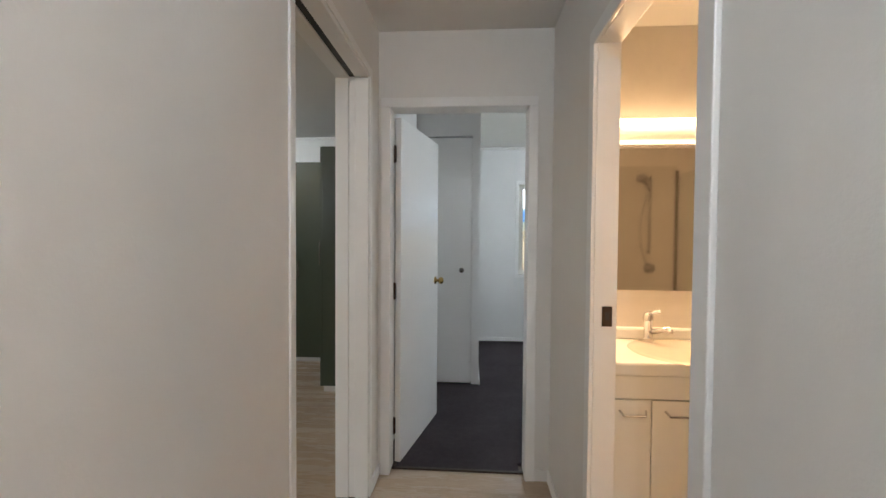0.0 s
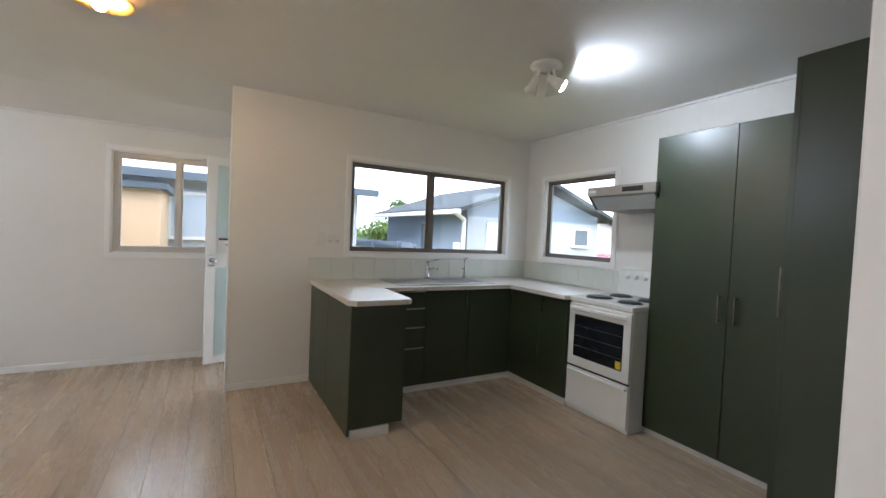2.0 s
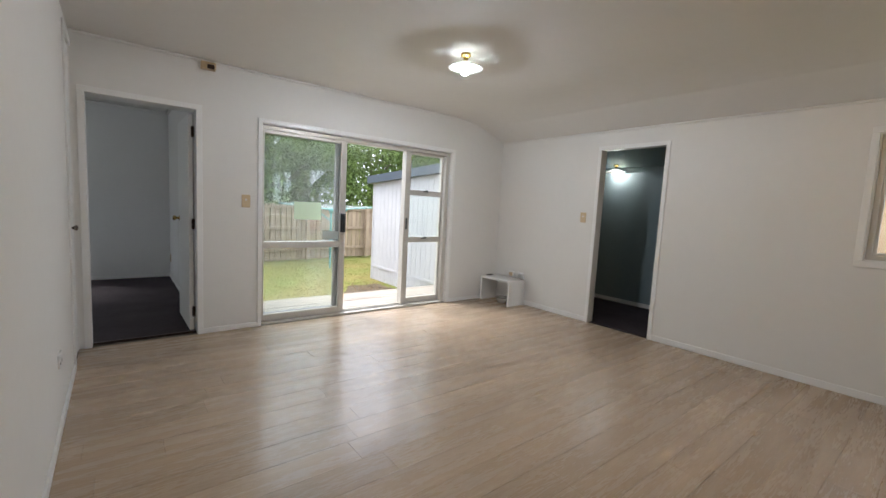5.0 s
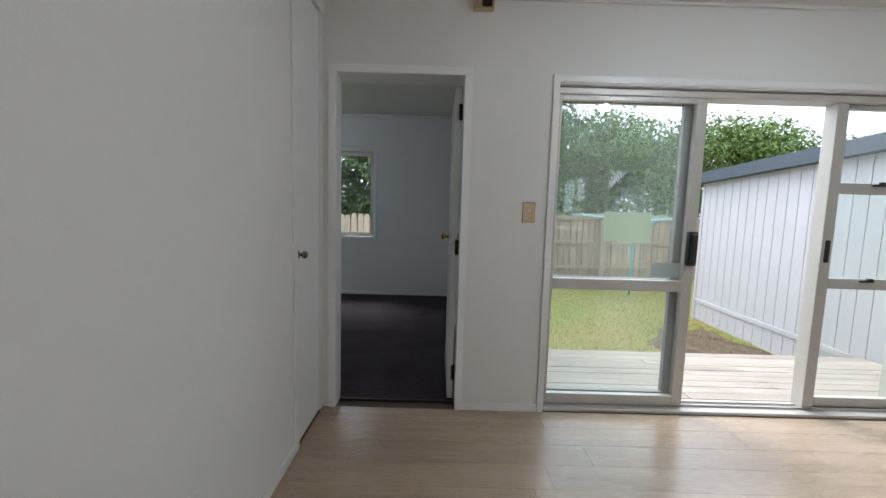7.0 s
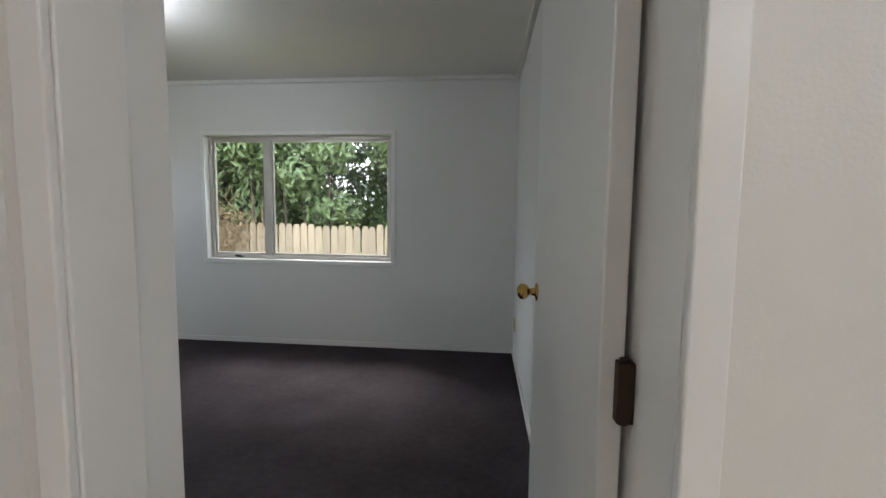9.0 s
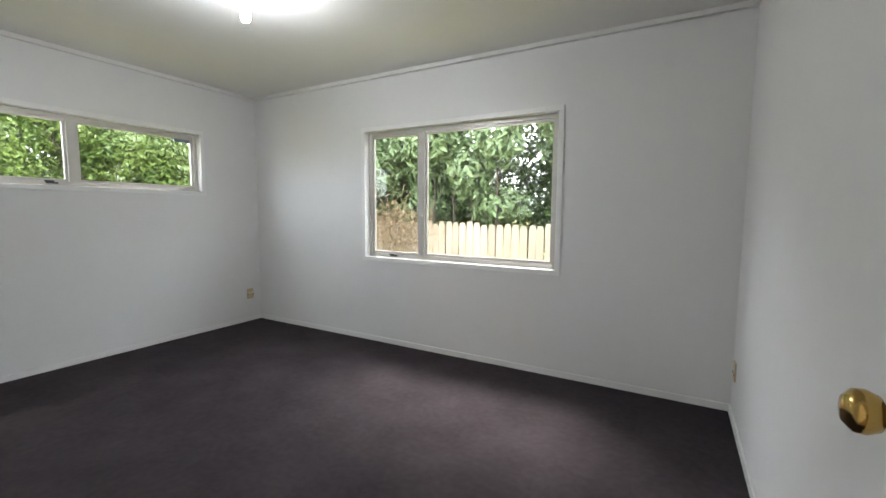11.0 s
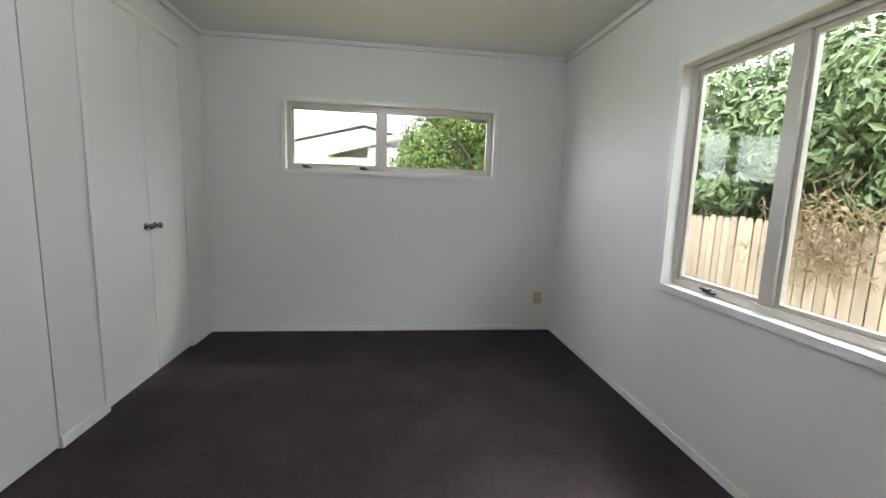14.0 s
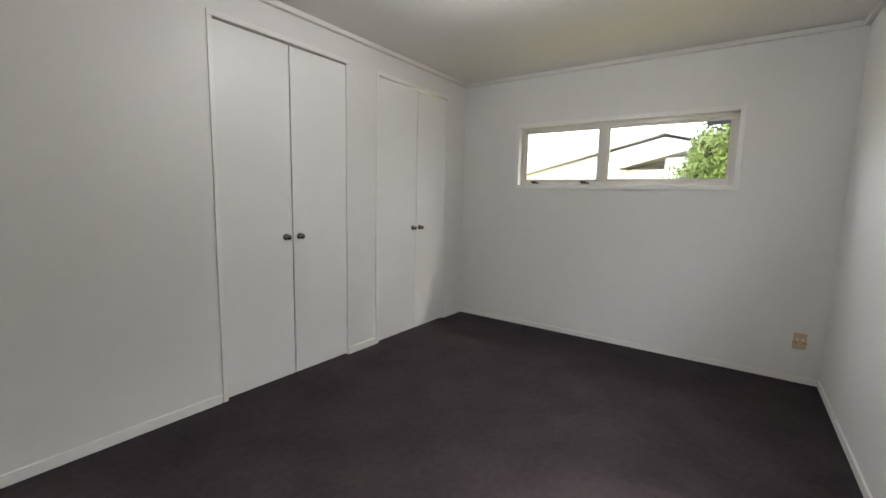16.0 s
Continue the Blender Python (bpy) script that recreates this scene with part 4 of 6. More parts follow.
def sink():
    t = thing("sink", "stainless steel inset sink with bowl and drainer", "sink", (-3.77, 3.5, 0.9))
    bm = boxes((-4.02, 3.02, 0.9, -3.54, 3.06, 0.909), (-4.02, 3.94, 0.9, -3.54, 3.99, 0.909), (-4.02, 3.06, 0.9, -3.96, 3.94, 0.909), (-3.60, 3.06, 0.9, -3.54, 3.94, 0.909), (-3.96, 3.44, 0.9, -3.60, 3.48, 0.908), bevel=0.003)
    part("rim", bm, STEEL, t)
    part("drainer", boxes((-3.96, 3.06, 0.9, -3.60, 3.44, 0.9035), *[(-3.94, 3.08 + 0.04 * k, 0.9035, -3.62, 3.092 + 0.04 * k, 0.907) for k in range(9)]), STEEL, t)
    # Bowl is a flat plate; darker steel stands in for the shade inside.
    bm = boxes((-3.96, 3.48, 0.901, -3.60, 3.94, 0.903))
    part("bowl", bm, mat("shadowed_steel", (0.30, 0.30, 0.29), 0.35, 1.0, scale=20), t)
    f = thing("tap", "chrome sink mixer tap with lever", "tap", (-4.0, 3.50, 0.909))
    part("tap_body", spin([(0, 0), (0.028, 0), (0.026, 0.02), (0.02, 0.03), (0.02, 0.12), (0.023, 0.14), (0.018, 0.165), (0, 0.17)], (-3.99, 3.5, 0.909), 18), CHROME, f, smooth=True)
    part("spout", rods(((-3.99, 3.5, 1.0), (-3.83, 3.52, 1.035), 0.012, 0.010), ((-3.83, 3.52, 1.035), (-3.83, 3.52, 1.01), 0.011)), CHROME, f, smooth=True)
    part("lever", rods(((-3.99, 3.5, 1.075), (-3.93, 3.60, 1.10), 0.008, 0.006)), CHROME, f, smooth=True)
    g = thing("filter_tap", "slim chrome filter tap beside the sink", "tap", (-4.0, 3.93, 0.909))
    part("tap_body", rods(((-3.99, 3.93, 0.909), (-3.99, 3.93, 1.10), 0.008), ((-3.99, 3.93, 0.909), (-3.99, 3.93, 0.95), 0.015), ((-3.99, 3.93, 1.10), (-3.95, 3.93, 1.115), 0.007)), CHROME, g, smooth=True)
    part("lever", rods(((-3.99, 3.93, 1.0), (-3.97, 3.89, 1.01), 0.005)), BLACK, g)


sink()


def stove():
    x0, x1, y0, y1 = -2.771, -2.197, 4.172, 4.80
    t = thing("stove", "white freestanding electric stove with four hotplates", "stove", ((x0 + x1) / 2, 4.5, 0))
    part("body", boxes((x0 + 0.004, y0 + 0.022, 0.0, x1 - 0.004, y1, 0.862), bevel=0.004), ENAMEL, t)
    part("hob", boxes((x0, y0 - 0.004, 0.862, x1, y1, 0.9), bevel=0.008), ENAMEL, t)
    dv = part("oven_door", boxes((x0 + 0.006, y0, 0.36, x1 - 0.006, y0 + 0.021, 0.852), bevel=0.006), ENAMEL, t)
    part("oven_window", boxes((x0 + 0.065, y0 - 0.003, 0.435, x1 - 0.065, y0 + 0.004, 0.765), bevel=0.002), OVEN, dv, "dark oven glass")
    part("oven_rack", rods(*[((x0 + 0.08, y0 - 0.0035, z), (x1 - 0.08, y0 - 0.0035, z), 0.0016) for z in (0.52, 0.6, 0.68)], seg=6), STEEL, dv)
    part("handle", boxes((x0 + 0.03, y0 - 0.028, 0.80, x1 - 0.03, y0 - 0.006, 0.83), (x0 + 0.04, y0 - 0.01, 0.80, x0 + 0.07, y0 + 0.002, 0.83), (x1 - 0.07, y0 - 0.01, 0.80, x1 - 0.04, y0 + 0.002, 0.83), bevel=0.006), ENAMEL, dv)
    part("sticker", boxes((x1 - 0.115, y0 - 0.0045, 0.445, x1 - 0.072, y0 - 0.0032, 0.50)), mat("yellow_sticker", (0.75, 0.55, 0.05), 0.5, scale=9), dv, "small yellow sticker")
    wd = part("drawer_front", boxes((x0 + 0.006, y0, 0.035, x1 - 0.006, y0 + 0.021, 0.345), bevel=0.006), ENAMEL, t)
    part("handle", boxes((x0 + 0.02, y0 - 0.02, 0.305, x1 - 0.02, y0 + 0.002, 0.33), bevel=0.006), ENAMEL, wd)
    part("door_gap", boxes((x0 + 0.01, y0 + 0.006, 0.346, x1 - 0.01, y0 + 0.02, 0.359)), BLACK, t)
    for cx, cy, r in ((x0 + 0.15, 4.34, 0.09), (x1 - 0.15, 4.34, 0.075), (x0 + 0.15, 4.60, 0.075), (x1 - 0.15, 4.60, 0.09)):
        ring = part("hotplate", spin([(r + 0.014, 0), (r + 0.014, 0.004), (r, 0.006), (r, 0.014), (r * 0.3, 0.015), (r * 0.25, 0.012), (0, 0.012)], (cx, cy, 0.9), 28), COIL, t, smooth=True)
        ring["label"] = "black solid hotplate with a raised rim"
    up = part("control_panel", boxes((x0, 4.74, 0.9, x1, 4.80, 1.115), bevel=0.01), ENAMEL, t)
    for k in range(5):
        part("control_knob", spin([(0, 0), (0.02, 0), (0.018, 0.018), (0, 0.02)], (x0 + 0.10 + 0.085 * k, 4.74, 1.06), 16, (0, -1, 0)), PLATE, up, smooth=True)
    return t


stove()


def hood():
    t = thing("range_hood", "slim brushed steel range hood with a grey visor", "range hood", (-2.47, 4.56, 1.6))
    x0, x1 = -2.765, -2.172

    def prism(prof, a, b, bevel=0.003):
        bm = bmesh.new()
        lo, hi = ([bm.verts.new((x, y, z)) for y, z in prof] for x in (a, b))
        bm.faces.new(lo)
        bm.faces.new(list(reversed(hi)))
        for i in range(len(prof)):
            j = (i + 1) % len(prof)
            bm.faces.new((hi[i], hi[j], lo[j], lo[i]))
        bmesh.ops.recalc_face_normals(bm, faces=bm.faces)
        bmesh.ops.bevel(bm, geom=list(bm.edges), offset=bevel, segments=2, affect='EDGES')
        return bm

    part("hood_body", prism([(KN, 1.64), (KN, 1.775), (4.30, 1.775), (4.30, 1.705), (4.335, 1.69)], x0, x1), mat("hood_steel", (0.50, 0.485, 0.46), 0.32, 0.85, scale=14, stretch=(1, 6, 6)), t)
    part("visor", prism([(4.312, 1.697), (4.338, 1.692), (4.42, 1.606), (4.405, 1.598)], x0 + 0.03, x1 - 0.02, 0.002), mat("visor_grey", (0.44, 0.45, 0.44), 0.25, 0.3, scale=9), t, "pale grey sloping visor")
    part("filter", boxes((x0 + 0.035, 4.42, 1.598, x1 - 0.025, KN, 1.64), bevel=0.003), mat("filter_grey", (0.20, 0.20, 0.20), 0.45, 0.6, scale=30), t, "dark grey grease filter")
    for a, b in ((x0 + 0.002, x0 + 0.03), (x1 - 0.02, x1 - 0.002)):
        part("end_cheek", prism([(4.31, 1.70), (4.36, 1.70), (KN, 1.64), (KN, 1.60), (4.40, 1.60)], a, b, 0.002), BLACK, t, "black plastic end cheek")
    part("switch_panel", boxes((-2.44, 4.296, 1.722, -2.27, 4.302, 1.758), bevel=0.002), BLACK, t)
    for k in range(3):
        part("switch", boxes((-2.425 + 0.05 * k, 4.293, 1.731, -2.395 + 0.05 * k, 4.2965, 1.749), bevel=0.001), COIL, t)
    part("badge", boxes((-2.745, 4.297, 1.73, -2.68, 4.3005, 1.748)), PLATE, t, "small pale badge")


hood()
unit("pantry", "tall olive green pantry cupboard with two doors", "pantry", (-2.2, 4.363, 0.05, -1.18, KN, 2.08), (-2.2, 4.366, 0, -1.18, 4.7, 0.05), [(-2.2, 4.345, 0.045, -1.695, 4.363, 2.08), (-1.692, 4.345, 0.045, -1.182, 4.363, 2.08)], [("y", 4.345, -1, -1.735, 0.885, 1.05, 0), ("y", 4.345, -1, -1.645, 0.885, 1.05, 1)])
unit("tall_cupboard", "tall olive green cupboard with a long bar handle", "cupboard", (-1.10, 3.53, 0.05, EX, KN, 2.06), (-1.09, 3.535, 0, EX, KN, 0.05), [(-1.12, 3.53, 0.045, -1.10, 4.16, 2.06), (-1.12, 4.163, 0.045, -1.10, 4.79, 2.06)], [("x", -1.12, -1, 3.60, 1.07, 1.27, 0), ("x", -1.12, -1, 4.72, 1.07, 1.27, 1)])
struct("trim", boxes((-1.18, 4.40, 0, -1.10, KN, 2.08)), GREEN, "olive green filler panel between cupboards", "panel")

socket("white double power outlet on the kitchen wall", "x", KX, 1, 2.60, 1.255, material=PLATE)
plate("light_switch", "white cooker switch on the kitchen wall", "x", KX, 1, 2.485, 1.25, 0.075, 0.115, PLATE)
plate("light_switch", "white switch on the wall above the stove", "y", KN, -1, -2.28, 1.36, 0.07, 0.11, PLATE)
plate("light_switch", "cream light switch beside the sliding glass door", "y", SY, 1, -1.755, 1.238, 0.075, 0.12)
plate("light_switch", "cream light switch beside the dark doorway", "x", WX, 1, -1.557, 1.242, 0.075, 0.12)
socket("cream double power outlet low on the bedroom wall", "x", BE, -1, -6.075, 0.31, 0.075, 0.115)
socket("cream double power outlet low beside the door wall", "x", BW, 1, -6.095, 0.30, 0.075, 0.115)
socket("white double power outlet low on the living wall", "x", EX, -1, -1.58, 0.37, material=PLATE)
socket("white power outlet on the far bedroom wall", "y", 5.40, -1, 1.60, 0.42, material=PLATE)
pir = thing("motion_sensor", "small white alarm sensor high on the wall", "alarm sensor", (-1.435, SY, 2.40))
part("sensor_body", boxes((-1.50, SY, 2.36, -1.385, SY + 0.05, 2.425), bevel=0.008), CREAM, pir)
part("sensor_lens", boxes((-1.485, SY + 0.05, 2.365, -1.43, SY + 0.07, 2.40), bevel=0.006), BRONZE, pir)


# ---- little bench in the living room ----
def bench():
    x0, x1, y0, y1, h = -5.16, -4.85, -2.91, -2.36, 0.345
    t = thing("bench", "low white painted board bench in the corner", "bench", ((x0 + x1) / 2, (y0 + y1) / 2, 0))
    part("seat", boxes((x0, y0, h - 0.03, x1, y1, h), bevel=0.003), TRIM, t)
    for y in (y0, y1 - 0.03):
        part("side_panel", boxes((x0, y, 0, x1, y + 0.03, h - 0.03), bevel=0.003), TRIM, t)
    c = thing("bowl", "small white bowl with a dark lid under the bench", "bowl", (-4.98, -2.6, 0))
    part("bowl_body", spin([(0, 0), (0.05, 0), (0.075, 0.05), (0.08, 0.07), (0.072, 0.07), (0.06, 0.02), (0, 0.015)], (-4.98, -2.6, 0), 24), ENAMEL, c, smooth=True)
    part("rim_band", spin([(0.0795, 0.072), (0.084, 0.076), (0.0795, 0.08), (0.075, 0.076), (0.0795, 0.072)], (-4.98, -2.6, 0), 24), BLACK, c, smooth=True)
    for i, (y, lab) in enumerate(((-2.62, "white wall socket box behind the bench"), (-2.45, "white wall socket box with grey front"))):
        b = thing("socket_box", lab, "socket box", (WX, y, 0.36))
        part("box_body", boxes((WX, y - 0.05, 0.35, WX + 0.03, y + 0.05, 0.43), bevel=0.005), PLATE, b)
        part("box_front", boxes((WX + 0.03, y - 0.03, 0.365, WX + 0.034, y + 0.03, 0.415)), CREAM if not i else STEEL, b)
    r = thing("remote", "small black remote lying on the bench", "remote", (-4.98, -2.85, h))
    part("remote_body", boxes((-5.03, -2.88, h, -4.93, -2.84, h + 0.014), bevel=0.004), BLACK, r)


bench()


# ---- bathroom ----
def bathroom():
    t = thing("vanity", "cream bathroom vanity with moulded basin top", "vanity", (1.08, 2.1, 0))
    part("body", boxes((0.665, 1.95, 0.0, 1.60, 2.35, 0.73)), BATHW, t)
    part("fascia", boxes((0.667, 1.93, 0.625, 1.598, 1.95, 0.725), bevel=0.003), ENAMEL, t)
    for a, b, h in ((0.667, 0.908, 0.775), (0.911, 1.19, 0.965)):
        d = part("vanity_door", boxes((a, 1.93, 0.06, b, 1.95, 0.62), bevel=0.003), ENAMEL, t)
        part("handle", rods(((h, 1.93, 0.575), (h + 0.01, 1.905, 0.562), 0.005), ((h + 0.01, 1.905, 0.562), (h + 0.1, 1.905, 0.562), 0.005), ((h + 0.1, 1.905, 0.562), (h + 0.11, 1.93, 0.575), 0.005), seg=8), CHROME, d)
    for a, b in ((0.06, 0.34), (0.343, 0.62)):
        part("drawer_front", boxes((1.193, 1.93, a, 1.598, 1.95, b), bevel=0.003), ENAMEL, t)
    part("basin_top", boxes((0.65, 1.90, 0.73, 1.61, 2.35, 0.79), (0.65, 2.315, 0.79, 1.61, 2.35, 0.85), bevel=0.012), ENAMEL, t)
    # Almost flat disc: its darker colour paints the shade of a hollow basin.
    part("basin", spin([(0.24, 0.0), (0.235, 0.004), (0.2, 0.0032), (0.1, 0.0025), (0, 0.002)], (1.12, 2.10, 0.7895), 36), mat("shaded_basin", (0.60, 0.55, 0.47), 0.25, scale=3), t, smooth=True)
    f = thing("tap", "chrome basin mixer tap", "tap", (1.03, 2.27, 0.79))
    part("tap_body", spin([(0, 0), (0.026, 0), (0.022, 0.02), (0.022, 0.10), (0.026, 0.12), (0.02, 0.145), (0, 0.15)], (1.03, 2.27, 0.79), 18), CHROME, f, smooth=True)
    part("spout", rods(((1.03, 2.27, 0.84), (1.09, 2.17, 0.875), 0.014, 0.012), ((1.09, 2.17, 0.875), (1.09, 2.165, 0.855), 0.013)), CHROME, f, smooth=True)
    part("lever", rods(((1.03, 2.27, 0.935), (1.06, 2.21, 0.955), 0.008)), CHROME, f, smooth=True)
    m = thing("mirror", "frameless bathroom mirror above the vanity", "mirror", (1.1, 2.355, 1.04))
    part("mirror_glass", boxes((0.72, 2.349, 1.04, 1.52, 2.355, 1.775)), MIRROR, m)
    w = thing("hand_towel_rail", "small steel wall fitting beside the mirror", "towel rail", (1.6, 2.355, 1.3))
    part("rail_plate", boxes((1.58, 2.325, 1.22, 1.605, 2.355, 1.40), bevel=0.003), STEEL, w)
    # shower, seen in the mirror
    struct("shower_lining", boxes((1.15, -0.1, 0, 2.36, -0.09, 2.1), bevel=0.002), SHTILE, "taupe shower wall lining", "wall")
    s = thing("shower", "chrome slide rail shower with hand piece", "shower", (2.07, -0.09, 1.0))
    part("slide_rail", rods(((2.07, -0.05, 1.15), (2.07, -0.05, 1.98), 0.011), ((2.07, -0.09, 1.17), (2.07, -0.05, 1.17), 0.012), ((2.07, -0.09, 1.96), (2.07, -0.05, 1.96), 0.012)), CHROME, s, smooth=True)
    part("hand_piece", rods(((2.07, -0.05, 1.82), (1.93, 0.06, 1.98), 0.014), ((1.95, 0.04, 1.96), (1.91, 0.1, 1.94), 0.045)), CHROME, s, smooth=True)
    part("hose", rods(*[((2.04 - 0.08 * math.sin(k / 10 * math.pi), -0.03, 1.8 - 0.08 * k), (2.04 - 0.08 * math.sin((k + 1) / 10 * math.pi), -0.03, 1.72 - 0.08 * k), 0.007) for k in range(10)]), CHROME, s, smooth=True)
    part("mixer", spin([(0, 0), (0.06, 0), (0.055, 0.02), (0.025, 0.03), (0.02, 0.06), (0, 0.062)], (2.09, -0.09, 0.99), 20, (0, 1, 0)), CHROME, s, smooth=True)
    g = thing("shower_screen", "glass shower screen with a dark edge", "shower screen", (2.36, 0.35, 0))
    part("edge_profile", boxes((2.35, -0.09, 0.0, 2.37, -0.06, 2.05), (2.35, 0.78, 0.0, 2.38, 0.81, 2.05)), ALUDARK, g)
    p = part("pane", boxes((2.357, -0.06, 0.05, 2.363, 0.78, 2.0)), GLASS, g)
    p.visible_shadow = False
    h = thing("wall_shelf", "white open box shelving on the bathroom wall", "shelf", (2.95, -0.1, 1.4))
    part("shelf_back", boxes((2.62, -0.1, 1.445, 3.28, -0.094, 2.1)), mat("cool_panel", (0.48, 0.50, 0.47), 0.5, scale=3), h)
    for z in (2.1, 1.42, 1.75):
        part("shelf_board", boxes((2.6, -0.094, z, 2.95 if z == 1.75 else 3.3, 0.10, z + 0.025), bevel=0.002), PLATE, h)
    for x in (2.6, 2.95, 3.28):
        part("shelf_side", boxes((x, -0.094, 1.4451, x + 0.02, 0.10, 2.0999), bevel=0.002), PLATE, h)


bathroom()


# ---- outside ----
GZ = -0.45
struct("ground", boxes((-300, -300, GZ - 0.5, 300, 300, GZ)), GRASS, "patchy green and straw-coloured lawn", "ground")


def deck():
    t = thing("deck", "weathered timber deck outside the sliding door", "deck", (-3.5, -3.8, -0.1))
    for y in (-3.3, -3.8, -4.3):
        part("joist", boxes((-5.37, y, GZ, -1.5, y + 0.05, -0.12)), DECKW, t)
    rr = random.Random(2)
    me = bpy.data.meshes.new("deck_board")
    bm = boxes((0, 0, 0, 1, 1, 1), bevel=0.03)
    bm.to_mesh(me)
    bm.free()
    me.materials.append(DECKW)
    for k in range(11):
        for x0, x1 in ((-5.37, -3.9 + 0.8 * (k % 3 - 1)), (-3.9 + 0.8 * (k % 3 - 1) + 0.004, -1.5)):
            ob = new("deck_board", me)
            ob.parent = t
            ob.matrix_parent_inverse = t.matrix_basis.inverted()
            ob.matrix_basis = Matrix.Translation((x0, -3.155 - 0.112 * (k + 1), -0.12 + rr.uniform(-0.002, 0.002))) @ Matrix.Diagonal((x1 - x0, 0.106, 0.03, 1))


deck()


def shed():
    t = thing("shed", "white board-clad garden shed with dark slate-blue roof edge", "shed", (-6.7, -5.5, GZ))
    x1, y0, y1 = -5.40, -7.13, -3.9
    bm = boxes((-8.0, y0, GZ, x1 - 0.02, y1, 1.74))
    part("shed_wall", bm, SHEDW, t)
    n = 20
    w = (y1 - y0) / n
    for k in range(n):
        a = y0 + k * w
        part("cladding_board", boxes((x1 - 0.02, a + 0.004, -0.12, x1, a + w - 0.004, 1.735 + 0.19 * (k + 0.5) / n)), SHEDW, t)
        part("skirt_board", boxes((x1 - 0.02, a + 0.004, GZ, x1 - 0.004, a + w - 0.004, -0.16)), SHEDW, t)
    part("plinth_rail", boxes((x1 - 0.02, y0, -0.17, x1 + 0.012, y1, -0.11), bevel=0.003), SHEDW, t)
    part("corner_board", boxes((x1 - 0.03, y0 - 0.02, GZ, x1 + 0.012, y0 + 0.03, 1.73)), SHEDW, t)
    bm = bmesh.new()
    for (ya, za, yb, zb, h) in ((y0 - 0.12, 1.725, y1 + 0.1, 1.93, 0.16),):
        vs = [bm.verts.new(p) for p in ((x1 + 0.12, ya, za), (x1 + 0.12, yb, zb), (-8.1, yb, zb), (-8.1, ya, za), (x1 + 0.12, ya, za + h), (x1 + 0.12, yb, zb + h), (-8.1, yb, zb + h), (-8.1, ya, za + h))]
        for q in ((3, 2, 1, 0), (4, 5, 6, 7), (0, 1, 5, 4), (1, 2, 6, 5), (2, 3, 7, 6), (3, 0, 4, 7)):
            bm.faces.new([vs[i] for i in q])
    part("roof_edge", bm, SHEDR, t, "dark slate-blue fascia")
    return t


shed()


def fence(name, label, a, b, z0, z1, material, inward, seed, w=0.15, rails=True):
    """A board fence from a to b; rails and posts on the side given by inward."""
    a, b = Vector((*a, 0)), Vector((*b, 0))
    d = (b - a).normalized()
    nrm = Vector((-d.y, d.x, 0)) * inward
    t = thing(name, label, "fence", (*((a + b) / 2).xy, z0))
    rr = random.Random(seed)
    bm = bmesh.new()
    lo = [(0, 0), (1, 0), (1, 0.94), (0.8, 1.0), (0.2, 1.0), (0, 0.94)]
    f = [[bm.verts.new((x, y, z)) for x, z in lo] for y in (0, 1)]
    bm.faces.new(f[0])
    bm.faces.new(list(reversed(f[1])))
    for i in range(6):
        j = (i + 1) % 6
        bm.faces.new((f[0][j], f[0][i], f[1][i], f[1][j]))
    me = bpy.data.meshes.new("fence_board")
    bm.to_mesh(me)
    bm.free()
    me.materials.append(material)
    yaw = math.atan2(d.y, d.x)
    n = int((b - a).length / w)
    for k in range(n):
        ob = new("fence_board", me)
        ob.parent = t
        ob.matrix_parent_inverse = t.matrix_basis.inverted()
        p = a + d * (k * w)
        ob.matrix_basis = Matrix.Translation((p.x, p.y, z0)) @ Matrix.Rotation(yaw + rr.uniform(-0.012, 0.012), 4, "Z") @ Matrix.Rotation(rr.uniform(-0.008, 0.008), 4, "Y") @ Matrix.Diagonal((w - rr.uniform(0.012, 0.022), 0.02, (z1 - z0) * rr.uniform(0.975, 1.015), 1))
    if rails:
        m = Matrix.Translation(a) @ Matrix.Rotation(yaw, 4, "Z")
        L = (b - a).length
        for z in (z0 + 0.25, z0 + (z1 - z0) * 0.55, z1 - 0.12):
            bm = boxes((0, 0.0, z, L, -0.05, z + 0.075) if inward < 0 else (0, 0.02, z, L, 0.07, z + 0.075))
            bmesh.ops.transform(bm, matrix=m, verts=bm.verts)
            part("fence_rail", bm, material, t)
        for k in range(int(L / 2.0) + 1):
            bm = boxes((2.0 * k, -0.15, z0, 2.0 * k + 0.1, -0.05, z1 + 0.02) if inward < 0 else (2.0 * k, 0.07, z0, 2.0 * k + 0.1, 0.17, z1 + 0.02))
            bmesh.ops.transform(bm, matrix=m, verts=bm.verts)
            part("fence_post", bm, material, t)
    return t


fence("fence", "new pine board fence with shaped tops behind the bedroom", (-3.6, -10.2), (7.0, -10.2), GZ, 1.03, FENCEW, 1, 1, rails=False)
fence("fence", "weathered grey-brown board fence at the end of the lawn", (-15.0, -11.6), (-3.6, -10.2), -0.4, 1.15, OLDFENCE, 1, 2)
fence("fence", "brown board fence with rails beside the lawn", (7.0, -10.2), (7.0, -4.0), GZ, 0.93, OLDFENCE, 1, 3)
fence("fence", "pale board fence behind the far bedroom", (-1.0, 8.2), (5.0, 8.2), GZ, 1.5, FENCEW, -1, 5)
fence("fence", "dark blue-grey fence beside the neighbour's house", (-16.6, 6.1), (-9.7, 6.1), GZ, 1.12, BLUEH, -1, 6)


